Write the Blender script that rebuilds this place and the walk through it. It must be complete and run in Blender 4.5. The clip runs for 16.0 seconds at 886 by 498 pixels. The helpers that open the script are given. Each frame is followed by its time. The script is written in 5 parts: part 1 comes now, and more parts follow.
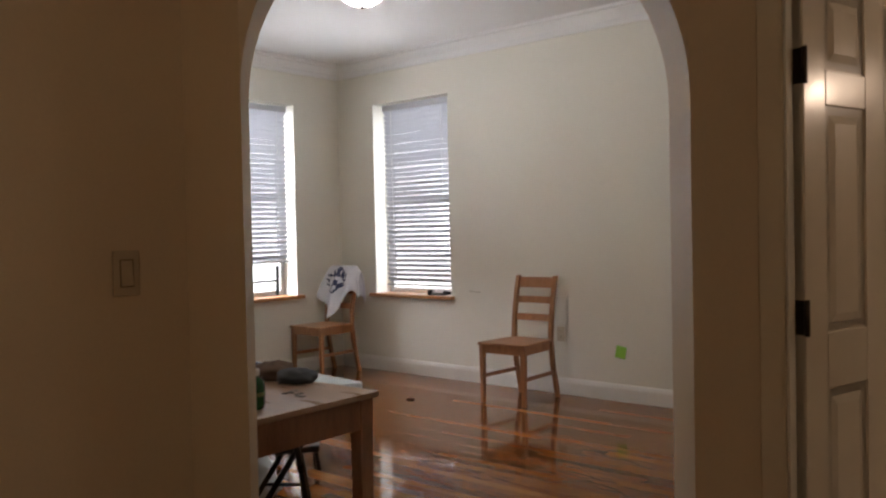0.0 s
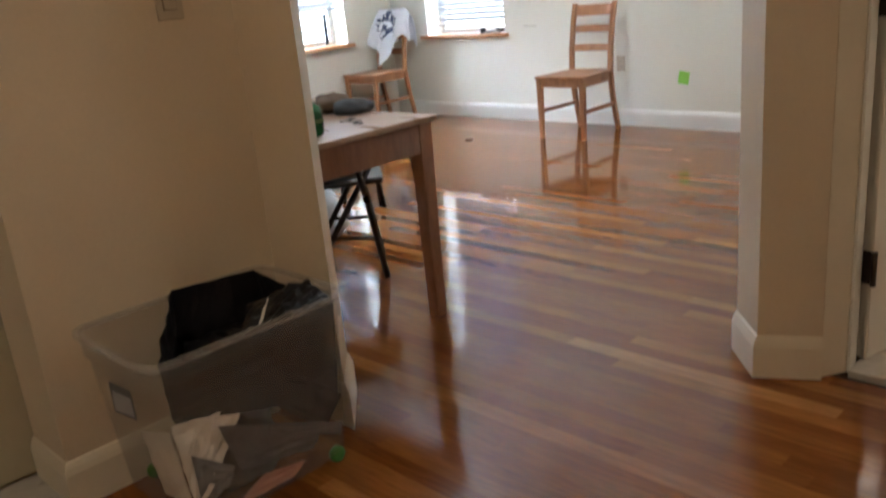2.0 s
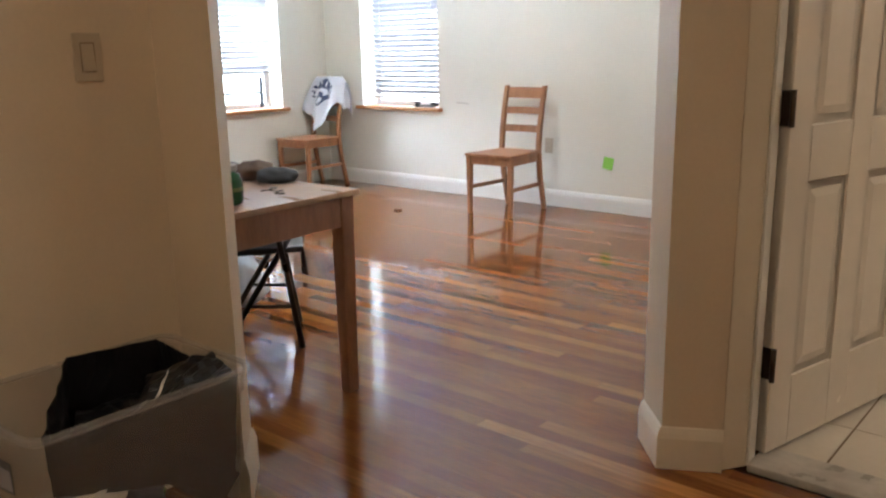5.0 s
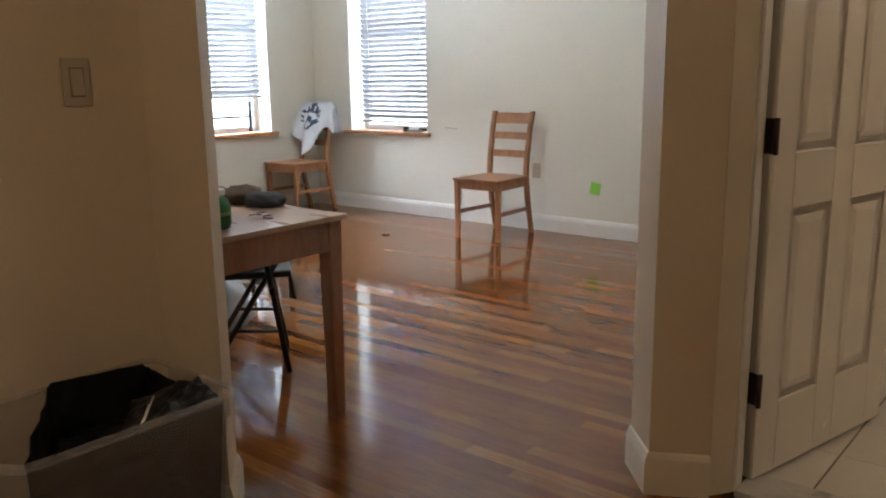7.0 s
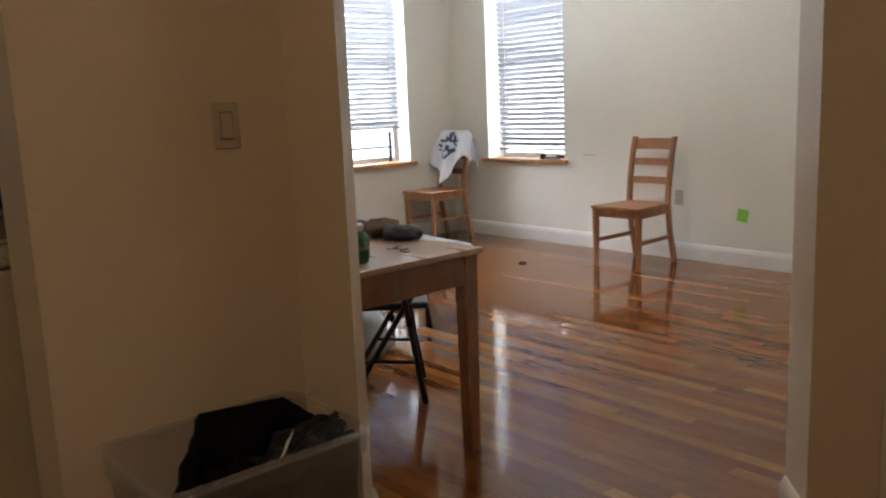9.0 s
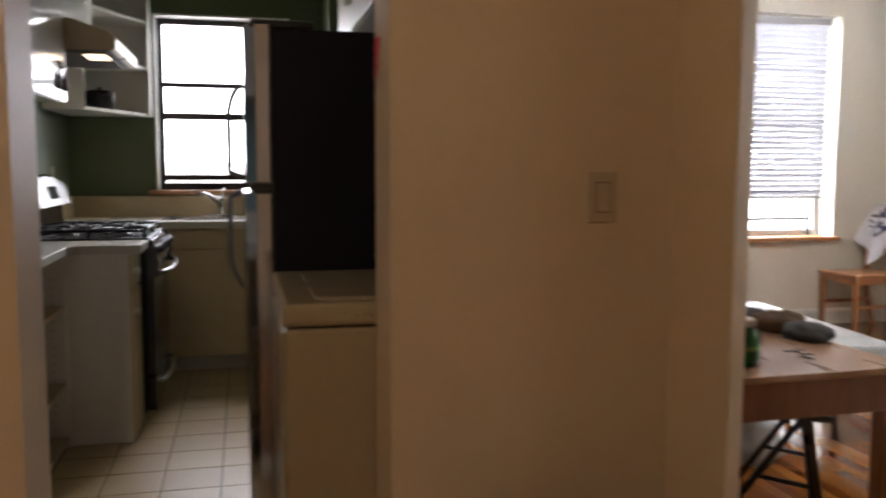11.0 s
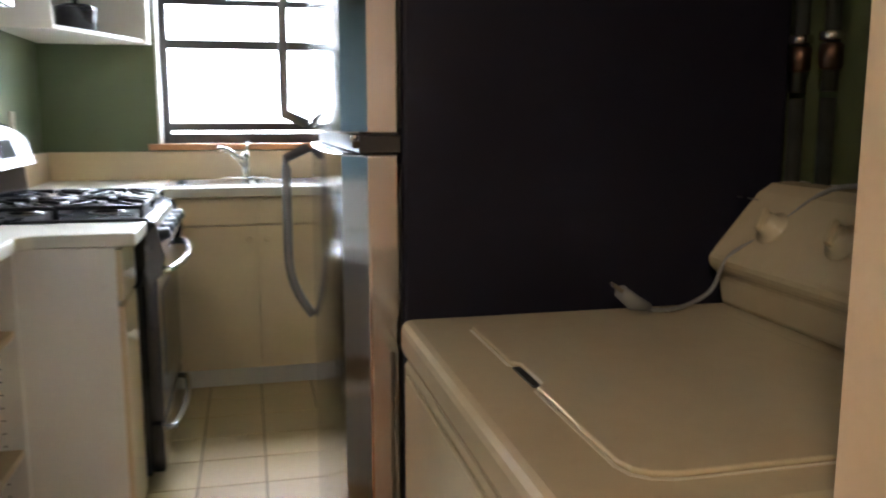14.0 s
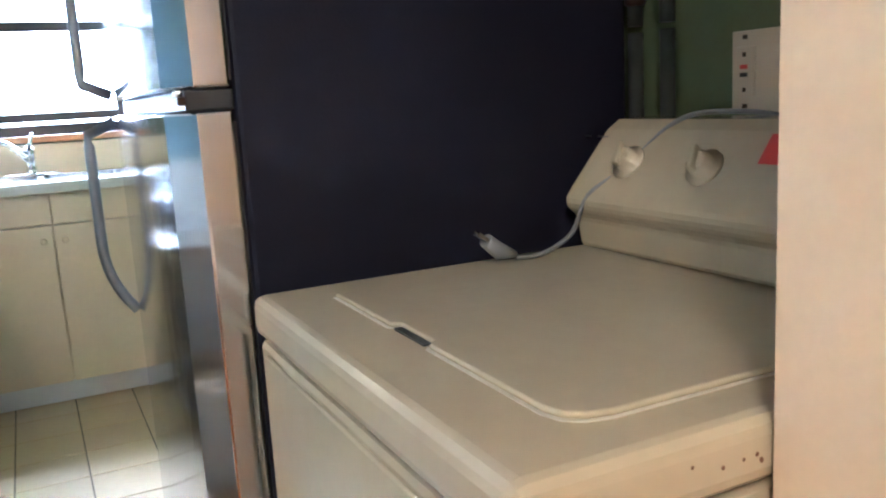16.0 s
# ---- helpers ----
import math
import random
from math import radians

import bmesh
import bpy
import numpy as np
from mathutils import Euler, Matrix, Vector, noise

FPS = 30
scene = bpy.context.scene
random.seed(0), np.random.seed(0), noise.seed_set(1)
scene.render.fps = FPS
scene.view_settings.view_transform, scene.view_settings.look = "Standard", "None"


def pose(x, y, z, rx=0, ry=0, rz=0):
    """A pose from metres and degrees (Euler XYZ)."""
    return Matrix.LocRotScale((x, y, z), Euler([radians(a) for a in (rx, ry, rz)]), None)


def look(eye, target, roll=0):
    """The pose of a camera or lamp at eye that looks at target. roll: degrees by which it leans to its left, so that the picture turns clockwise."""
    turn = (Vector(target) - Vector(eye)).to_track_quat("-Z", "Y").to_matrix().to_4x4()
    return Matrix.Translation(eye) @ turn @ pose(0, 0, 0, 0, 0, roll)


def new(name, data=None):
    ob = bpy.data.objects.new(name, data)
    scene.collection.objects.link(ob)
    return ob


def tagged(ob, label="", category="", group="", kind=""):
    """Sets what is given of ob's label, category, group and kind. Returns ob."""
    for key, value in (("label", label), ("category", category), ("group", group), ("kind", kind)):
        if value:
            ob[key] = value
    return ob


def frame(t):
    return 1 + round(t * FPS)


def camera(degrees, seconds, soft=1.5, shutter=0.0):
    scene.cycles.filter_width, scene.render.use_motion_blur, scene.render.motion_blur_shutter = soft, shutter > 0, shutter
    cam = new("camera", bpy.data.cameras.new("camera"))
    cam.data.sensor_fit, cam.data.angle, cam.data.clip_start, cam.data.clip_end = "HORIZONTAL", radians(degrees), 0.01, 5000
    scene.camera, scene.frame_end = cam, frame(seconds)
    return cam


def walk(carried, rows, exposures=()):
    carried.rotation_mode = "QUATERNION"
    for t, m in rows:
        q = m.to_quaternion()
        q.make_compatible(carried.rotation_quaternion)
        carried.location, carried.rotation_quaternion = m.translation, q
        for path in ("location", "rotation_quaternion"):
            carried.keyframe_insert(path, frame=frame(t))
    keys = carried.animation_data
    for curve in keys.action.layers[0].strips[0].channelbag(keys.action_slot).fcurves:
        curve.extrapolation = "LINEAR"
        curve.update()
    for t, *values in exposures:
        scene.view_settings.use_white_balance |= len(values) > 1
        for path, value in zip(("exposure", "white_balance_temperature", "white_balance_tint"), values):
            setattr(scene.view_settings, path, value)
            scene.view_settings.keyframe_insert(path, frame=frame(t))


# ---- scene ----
cam = camera(56.1, 16.0, soft=2.0, shutter=0.4)
PATH = [
    (0, (-0.055, 0.833, 1.292), (-1.365, 2.344, 1.248), -1.2),
    (0.5, (-0.098, 0.831, 1.263), (-1.46, 2.291, 1.14), -1.8),
    (1, (-0.101, 0.829, 1.232), (-1.522, 2.226, 1.056), -2.8),
    (1.5, (-0.082, 0.841, 1.208), (-1.459, 2.246, 0.845), -3.3),
    (2, (-0.073, 0.842, 1.168), (-1.441, 2.169, 0.56), -5.5),
    (2.5, (-0.074, 0.844, 1.156), (-1.428, 2.122, 0.423), -6.9),
    (3, (-0.079, 0.849, 1.163), (-1.436, 2.145, 0.47), -6.4),
    (3.5, (-0.082, 0.845, 1.175), (-1.531, 2.097, 0.597), -5.4),
    (4, (-0.076, 0.853, 1.177), (-1.564, 2.094, 0.68), -3.9),
    (4.5, (-0.039, 0.869, 1.186), (-1.421, 2.221, 0.675), -2.0),
    (5, (-0.045, 0.881, 1.201), (-1.312, 2.357, 0.736), -1.1),
    (5.2, (-0.052, 0.879, 1.203), (-1.311, 2.375, 0.78), -1.2),
    (7.3, (-0.035, 0.877, 1.206), (-1.288, 2.382, 0.798), -0.7),
    (7.5, (-0.028, 0.869, 1.205), (-1.301, 2.36, 0.807), -1.1),
    (8, (-0.053, 0.871, 1.201), (-1.362, 2.33, 0.803), -1.4),
    (8.2, (-0.039, 0.864, 1.21), (-1.392, 2.288, 0.833), -1.3),
    (10.3, (-0.156, 1.091, 1.241), (-1.929, 1.988, 1.013), -3.2),
    (10.5, (-0.171, 1.112, 1.244), (-2.005, 1.891, 1.069), -2.1),
    (11, (-0.277, 1.103, 1.266), (-2.213, 1.566, 1.072), 0.2),
    (11.5, (-0.515, 1.101, 1.283), (-2.502, 1.274, 1.134), 1.4),
    (12, (-0.76, 1.128, 1.283), (-2.755, 1.236, 1.191), 0.6),
    (12.5, (-1.023, 1.138, 1.297), (-3.02, 1.075, 1.211), -0.5),
    (13, (-1.343, 1.075, 1.276), (-3.338, 1.176, 1.181), 1.4),
    (13.5, (-1.589, 1.048, 1.268), (-3.557, 1.294, 1.01), -0.4),
    (14, (-1.743, 0.968, 1.239), (-3.668, 1.417, 0.928), 0.0),
    (14.5, (-1.817, 0.927, 1.206), (-3.603, 1.773, 0.897), 1.3),
    (15, (-1.834, 0.929, 1.2), (-3.542, 1.912, 0.858), -0.8),
    (15.5, (-1.846, 0.944, 1.185), (-3.573, 1.875, 0.802), -2.6),
    (16, (-1.856, 0.935, 1.188), (-3.621, 1.802, 0.826), -3.3),
]
walk(cam, [(t, look(eye, target, roll)) for t, eye, target, roll in PATH], exposures=[
    (0.0, -1.5, 6700, 17), (1.0, -1.35, 6700, 16), (1.5, -1.0, 6500, 14), (2.0, -0.1, 5600, 8), (2.5, 0.55, 5400, 5), (3.0, 0.45, 5400, 6), (3.5, 0.2, 5400, 6),
    (4.0, 0.0, 5600, 8), (4.5, 0.0, 5700, 9), (5.0, 0.0, 5700, 10), (7.5, -0.8, 5900, 9), (8.0, -0.9, 5900, 9), (10.5, -0.6, 6800, 18), (11.0, -0.65, 6700, 19),
    (11.5, 0.0, 5900, 15), (12.0, 0.15, 5900, 15), (12.5, 0.15, 6000, 15), (13.0, 0.3, 6100, 14), (13.5, 0.55, 6200, 14), (14.0, 1.25, 5900, 14), (14.5, 1.75, 5300, 12),
    (15.0, 2.2, 4900, 11), (15.5, 2.4, 4800, 11), (16.0, 2.4, 4750, 11)])

# ---- world and light ----
world = bpy.data.worlds.new("sky")
scene.world = world
world.use_nodes = True
wn = world.node_tree.nodes
sky = wn.new("ShaderNodeTexSky")
sky.sky_type, sky.sun_disc, sky.sun_elevation, sky.sun_rotation = "NISHITA", False, radians(48), radians(110)
wn["Background"].inputs["Strength"].default_value = 0.15
world.node_tree.links.new(sky.outputs[0], wn["Background"].inputs[0])

sun = new("sun", bpy.data.lights.new("sun", "SUN"))
sun.data.energy, sun.data.angle, sun.data.color = 0.8, radians(20), (1, 0.97, 0.93)
sun.matrix_world = pose(0, 0, 8, 42, 0, 110)


def window_light(name, place, rx, rz, w, h, watts):
    lamp = new(name, bpy.data.lights.new(name, "AREA"))
    lamp.data.shape, lamp.data.size, lamp.data.size_y = "RECTANGLE", w, h
    lamp.data.energy, lamp.data.color, lamp.data.spread = watts, (0.84, 0.92, 1.0), radians(135)
    lamp.matrix_world = pose(*place, rx, 0, rz)
    return lamp


window_light("window_light", (-5.19, 7.0, 1.95), 66, 180, 1.1, 1.9, 270)
window_light("window_light", (-6.82, 5.31, 1.95), 66, 270, 1.1, 1.9, 930)
window_light("window_light", (-6.78, 0.98, 2.0), 68, 270, 1.0, 1.5, 108)


def bulb(name, place, watts, colour, radius):
    lamp = new(name, bpy.data.lights.new(name, "POINT"))
    lamp.data.energy, lamp.data.color, lamp.data.shadow_soft_size = watts, colour, radius
    lamp.location = place
    return lamp


bulb("hall_bulb", (-0.4, 0.1, 2.72), 36, (1, 0.75, 0.48), 0.2)
bulb("vanity_bulb", (0.98, 5.12, 2.02), 34, (1, 0.78, 0.58), 0.05)


# ---- materials ----
def mat(name, colour, rough=0.5, metal=0.0, vary=0.08, scale=4.0, grain=60.0, bump=0.15, depth=0.002, coat=0.0, stretch=(1, 1, 1), rand=0.0, rough_vary=0.1, second=None, spec=0.5):
    m = bpy.data.materials.new(name)
    m.use_nodes = True
    nt = m.node_tree
    n, l = nt.nodes, nt.links
    b = n["Principled BSDF"]
    b.inputs["Metallic"].default_value, b.inputs["Coat Weight"].default_value = metal, coat
    b.inputs["Coat Roughness"].default_value, b.inputs["Specular IOR Level"].default_value = 0.06, spec
    tc = n.new("ShaderNodeTexCoord")
    mp = n.new("ShaderNodeMapping")
    mp.inputs["Scale"].default_value = stretch
    l.new(tc.outputs["Object"], mp.inputs["Vector"])
    big, fine = n.new("ShaderNodeTexNoise"), n.new("ShaderNodeTexNoise")
    for t, sc, d in ((big, scale, 4), (fine, grain, 3)):
        t.inputs["Scale"].default_value, t.inputs["Detail"].default_value = sc, d
        l.new(mp.outputs[0], t.inputs["Vector"])
    mix = n.new("ShaderNodeMix")
    mix.data_type = "RGBA"
    lo = [c * (1 - vary) for c in colour] if second is None else second
    hi = [min(1, c * (1 + vary)) for c in colour]
    mix.inputs["A"].default_value, mix.inputs["B"].default_value = (*lo, 1), (*hi, 1)
    add = n.new("ShaderNodeMath")
    add.operation = "MULTIPLY_ADD"
    l.new(fine.outputs["Fac"], add.inputs[0])
    add.inputs[1].default_value = 0.45
    ramp = n.new("ShaderNodeMapRange")
    ramp.inputs["From Min"].default_value, ramp.inputs["From Max"].default_value = 0.45, 1.0
    l.new(big.outputs["Fac"], add.inputs[2])
    l.new(add.outputs[0], ramp.inputs["Value"])
    l.new(ramp.outputs[0], mix.inputs["Factor"])
    out = mix.outputs["Result"]
    if rand:
        info, hsv, rng = n.new("ShaderNodeObjectInfo"), n.new("ShaderNodeHueSaturation"), n.new("ShaderNodeMapRange")
        rng.inputs["To Min"].default_value, rng.inputs["To Max"].default_value = 1 - rand, 1 + rand
        l.new(info.outputs["Random"], rng.inputs["Value"])
        l.new(rng.outputs[0], hsv.inputs["Value"])
        hue = n.new("ShaderNodeMapRange")
        hue.inputs["To Min"].default_value, hue.inputs["To Max"].default_value = 0.5 - 0.05 * rand, 0.5 + 0.05 * rand
        l.new(info.outputs["Random"], hue.inputs["Value"])
        l.new(hue.outputs[0], hsv.inputs["Hue"])
        l.new(out, hsv.inputs["Color"])
        out = hsv.outputs[0]
    l.new(out, b.inputs["Base Color"])
    rr = n.new("ShaderNodeMapRange")
    rr.inputs["To Min"].default_value, rr.inputs["To Max"].default_value = max(0.02, rough - rough_vary), min(1, rough + rough_vary)
    l.new(big.outputs["Fac"], rr.inputs["Value"])
    l.new(rr.outputs[0], b.inputs["Roughness"])
    bp = n.new("ShaderNodeBump")
    bp.inputs["Strength"].default_value, bp.inputs["Distance"].default_value = bump, depth
    l.new(fine.outputs["Fac"], bp.inputs["Height"])
    l.new(bp.outputs[0], b.inputs["Normal"])
    return m


def glow(name, colour, strength):
    m = bpy.data.materials.new(name)
    m.use_nodes = True
    b = m.node_tree.nodes["Principled BSDF"]
    b.inputs["Base Color"].default_value = (0.9, 0.9, 0.88, 1)
    b.inputs["Emission Color"].default_value, b.inputs["Emission Strength"].default_value = (*colour, 1), strength
    return m


def glass(name, colour=(1, 1, 1), rough=0.0):
    m = bpy.data.materials.new(name)
    m.use_nodes = True
    b = m.node_tree.nodes["Principled BSDF"]
    b.inputs["Base Color"].default_value = (*colour, 1)
    b.inputs["Transmission Weight"].default_value, b.inputs["Roughness"].default_value = 1, rough
    b.inputs["IOR"].default_value = 1.45
    return m


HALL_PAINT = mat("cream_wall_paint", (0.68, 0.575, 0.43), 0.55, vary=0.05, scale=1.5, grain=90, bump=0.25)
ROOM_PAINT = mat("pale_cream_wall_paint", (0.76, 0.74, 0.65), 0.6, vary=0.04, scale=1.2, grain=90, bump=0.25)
CEILING_PAINT = mat("ceiling_paint", (0.8, 0.8, 0.78), 0.7, vary=0.03, scale=1.5, grain=70, bump=0.3)
TRIM_PAINT = mat("white_trim_paint", (0.78, 0.77, 0.72), 0.35, vary=0.04, scale=5, grain=50, bump=0.2)
CREAM_TRIM = mat("cream_trim_paint", (0.74, 0.67, 0.54), 0.35, vary=0.04, scale=5, grain=50, bump=0.2)
DOOR_PAINT = mat("glossy_door_paint", (0.75, 0.7, 0.62), 0.22, vary=0.03, scale=4, grain=30, bump=0.12)
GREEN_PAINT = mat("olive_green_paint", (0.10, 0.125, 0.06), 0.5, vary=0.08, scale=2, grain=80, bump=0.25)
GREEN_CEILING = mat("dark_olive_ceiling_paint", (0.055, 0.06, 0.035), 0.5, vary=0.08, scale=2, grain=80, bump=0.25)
BLUE_PAINT = mat("pale_blue_green_paint", (0.2, 0.285, 0.29), 0.65, spec=0.2, vary=0.06, scale=2, grain=80, bump=0.2)
SILL_WOOD = mat("varnished_sill_wood", (0.42, 0.19, 0.07), 0.35, vary=0.2, scale=5, grain=40, stretch=(1, 1, 6))
PINE = mat("antique_stained_pine", (0.36, 0.17, 0.075), 0.38, vary=0.22, scale=6, grain=45, stretch=(4, 4, 0.8), bump=0.15, second=(0.24, 0.1, 0.04))
# PINE darkened: shade on the table's legs and aprons is put into the colour
SHADED_PINE = mat("shaded_stained_table_pine", (0.26, 0.112, 0.048), 0.36, vary=0.22, scale=6, grain=45, stretch=(4, 4, 0.8), bump=0.15, second=(0.17, 0.068, 0.027))
TABLE_WOOD = mat("antique_stained_table_top", (0.42, 0.26, 0.16), 0.3, vary=0.15, scale=5, grain=40, stretch=(0.7, 5, 5), second=(0.33, 0.19, 0.11))
def oak(name, per_island):
    """Varnished strip: each board has its own tone, long grain, slightly wavy varnish."""
    m = bpy.data.materials.new(name)
    m.use_nodes = True
    n, l = m.node_tree.nodes, m.node_tree.links
    b = n["Principled BSDF"]
    chance = n.new("ShaderNodeNewGeometry").outputs["Random Per Island"] if per_island else n.new("ShaderNodeObjectInfo").outputs["Random"]
    tc, shift, mul = n.new("ShaderNodeTexCoord"), n.new("ShaderNodeVectorMath"), n.new("ShaderNodeMath")
    mul.operation, mul.inputs[1].default_value = "MULTIPLY", 61.0
    l.new(chance, mul.inputs[0])
    l.new(tc.outputs["Object"], shift.inputs[0])
    l.new(mul.outputs[0], shift.inputs[1])

    def noise_at(scale, stretch, detail):
        mp, t = n.new("ShaderNodeMapping"), n.new("ShaderNodeTexNoise")
        mp.inputs["Scale"].default_value = stretch
        t.inputs["Scale"].default_value, t.inputs["Detail"].default_value = scale, detail
        l.new(shift.outputs[0], mp.inputs["Vector"])
        l.new(mp.outputs[0], t.inputs["Vector"])
        return t.outputs["Fac"]

    tone = n.new("ShaderNodeValToRGB")
    for k, (at, colour) in enumerate(((0.0, (0.15, 0.045, 0.009)), (0.3, (0.185, 0.061, 0.013)), (0.72, (0.225, 0.079, 0.017)), (0.9, (0.265, 0.102, 0.023)), (1.0, (0.33, 0.145, 0.037)))):
        e = tone.color_ramp.elements[0 if k == 0 else -1] if k in (0, 4) else tone.color_ramp.elements.new(at)
        e.color = (*colour, 1)
    l.new(chance, tone.inputs[0])
    grain, rng, hsv = noise_at(26, (0.35, 6, 6), 5), n.new("ShaderNodeMapRange"), n.new("ShaderNodeHueSaturation")
    rng.inputs["From Min"].default_value, rng.inputs["From Max"].default_value = 0.3, 0.7
    rng.inputs["To Min"].default_value, rng.inputs["To Max"].default_value = 0.72, 1.2
    l.new(grain, rng.inputs["Value"])
    l.new(rng.outputs[0], hsv.inputs["Value"])
    l.new(tone.outputs[0], hsv.inputs["Color"])
    l.new(hsv.outputs[0], b.inputs["Base Color"])
    wear, rough = noise_at(2.2, (1, 1.5, 1), 4), n.new("ShaderNodeMapRange")
    rough.inputs["To Min"].default_value, rough.inputs["To Max"].default_value = 0.055, 0.12
    l.new(wear, rough.inputs["Value"])
    l.new(rough.outputs[0], b.inputs["Roughness"])
    b.inputs["Specular IOR Level"].default_value = 0.36
    bump = n.new("ShaderNodeBump")
    bump.inputs["Distance"].default_value = 0.0001
    l.new(noise_at(9, (1.0, 2.4, 1), 1), bump.inputs["Height"])
    l.new(bump.outputs[0], b.inputs["Normal"])
    return m


OAK = oak("varnished_oak_strip", False)
TILE = mat("beige_floor_tile", (0.54, 0.385, 0.21), 0.42, spec=0.35, vary=0.07, scale=4, grain=50, bump=0.1, rand=0.05)
BATH_TILE = mat("white_floor_tile", (0.72, 0.68, 0.6), 0.25, vary=0.05, scale=4, grain=50, bump=0.1, rand=0.04)
GROUT = mat("grey_brown_grout", (0.2, 0.145, 0.09), 0.85, vary=0.2, scale=8, grain=90)
MARBLE = mat("grey_marble_saddle", (0.5, 0.48, 0.44), 0.3, vary=0.2, scale=9, grain=40)
UNDER = mat("dark_joint", (0.06, 0.028, 0.012), 0.7, vary=0.2)


# ---- mesh helpers ----
def box(bm, x0, x1, y0, y1, z0, z1, m=None):
    vs = [bm.verts.new((x, y, z)) for x in (x0, x1) for y in (y0, y1) for z in (z0, z1)]
    if m is not None:
        for v in vs:
            v.co = m @ v.co
    for f in ((0, 1, 3, 2), (4, 6, 7, 5), (0, 4, 5, 1), (2, 3, 7, 6), (0, 2, 6, 4), (1, 5, 7, 3)):
        bm.faces.new([vs[k] for k in f])
    return bm


def prism(bm, poly, z0, z1):
    lo, hi = [bm.verts.new((x, y, z0)) for x, y in poly], [bm.verts.new((x, y, z1)) for x, y in poly]
    bm.faces.new(lo[::-1])
    bm.faces.new(hi)
    for k in range(len(poly)):
        q = (k + 1) % len(poly)
        bm.faces.new((lo[k], lo[q], hi[q], hi[k]))
    return bm


def tube(bm, points, radius, sides=10, closed=False):
    """A round tube along points; radius may be a list."""
    pts = [Vector(p) for p in points]
    rings = []
    for k, p in enumerate(pts):
        a, b = pts[max(0, k - 1)], pts[min(len(pts) - 1, k + 1)]
        if closed:
            a, b = pts[k - 1], pts[(k + 1) % len(pts)]
        d = (b - a).normalized()
        u = d.cross(Vector((0.31, 0.17, 0.93))).normalized()
        w = d.cross(u)
        r = radius[k] if isinstance(radius, (list, tuple)) else radius
        rings.append([bm.verts.new(p + r * (math.cos(t) * u + math.sin(t) * w)) for t in (2 * math.pi * q / sides for q in range(sides))])
    pairs = list(zip(rings, rings[1:])) + ([(rings[-1], rings[0])] if closed else [])
    for ra, rb in pairs:
        for q in range(sides):
            f = bm.faces.new((ra[q], ra[(q + 1) % sides], rb[(q + 1) % sides], rb[q]))
            f.smooth = True
    if not closed:
        bm.faces.new(rings[0][::-1])
        bm.faces.new(rings[-1])
    return bm


def lathe(bm, profile, sides=24, m=None):
    """profile: (radius, z) from bottom to top, round the z axis."""
    rings = []
    for r, z in profile:
        rings.append([bm.verts.new((r * math.cos(2 * math.pi * q / sides), r * math.sin(2 * math.pi * q / sides), z)) for q in range(sides)])
    for ra, rb in zip(rings, rings[1:]):
        for q in range(sides):
            f = bm.faces.new((ra[q], ra[(q + 1) % sides], rb[(q + 1) % sides], rb[q]))
            f.smooth = True
    bm.faces.new(rings[0][::-1])
    bm.faces.new(rings[-1])
    if m is not None:
        bmesh.ops.transform(bm, matrix=m, verts=[v for r in rings for v in r])
    return bm


def loft(bm, sections):
    """Closed loops of equal length, skinned one to the next, with end caps."""
    rings = [[bm.verts.new(p) for p in sec] for sec in sections]
    n = len(rings[0])
    for ra, rb in zip(rings, rings[1:]):
        for q in range(n):
            bm.faces.new((ra[q], ra[(q + 1) % n], rb[(q + 1) % n], rb[q]))
    bm.faces.new(rings[0][::-1])
    bm.faces.new(rings[-1])
    return bm


def finish(bm, bevel=0.0, segments=2):
    bmesh.ops.recalc_face_normals(bm, faces=bm.faces)
    if bevel:
        edges = [e for e in bm.edges if len(e.link_faces) == 2 and e.calc_face_angle(0) > 0.6]
        bmesh.ops.bevel(bm, geom=edges, offset=bevel, segments=segments, profile=0.5, affect="EDGES", clamp_overlap=True)
    return bm


def mesh_of(bm, name, material):
    me = bpy.data.meshes.new(name)
    bm.to_mesh(me)
    bm.free()
    if material is not None:
        me.materials.append(material)
    return me


def part(name, bm, material, parent=None, label="", bevel=0.0, segments=2):
    finish(bm, bevel, segments)
    ob = new(name, mesh_of(bm, name, material))
    ob.parent = parent
    if label:
        ob["label"] = label
    return ob


def thing(name, label, category, m=None, group="", kind=""):
    ob = new(name)
    ob.matrix_basis = m if m is not None else Matrix()
    ob.empty_display_size = 0.1
    return tagged(ob, label, category, group, kind)


def fixed(name, bm, material, label, category="wall", bevel=0.0):
    return tagged(part(name, bm, material, None, bevel=bevel), label, category, kind="structure")


# ---- shell ----
H, KH = 2.90, 2.47
WX, WY = -6.13, 6.32          # inner faces of the two outer walls
W1 = (4.85, 5.77, 0.72, 2.48)  # openings
W2 = (-5.65, -4.73, 0.72, 2.48)
KW = (0.54, 1.42, 1.11, 2.27)
OUT = 0.26

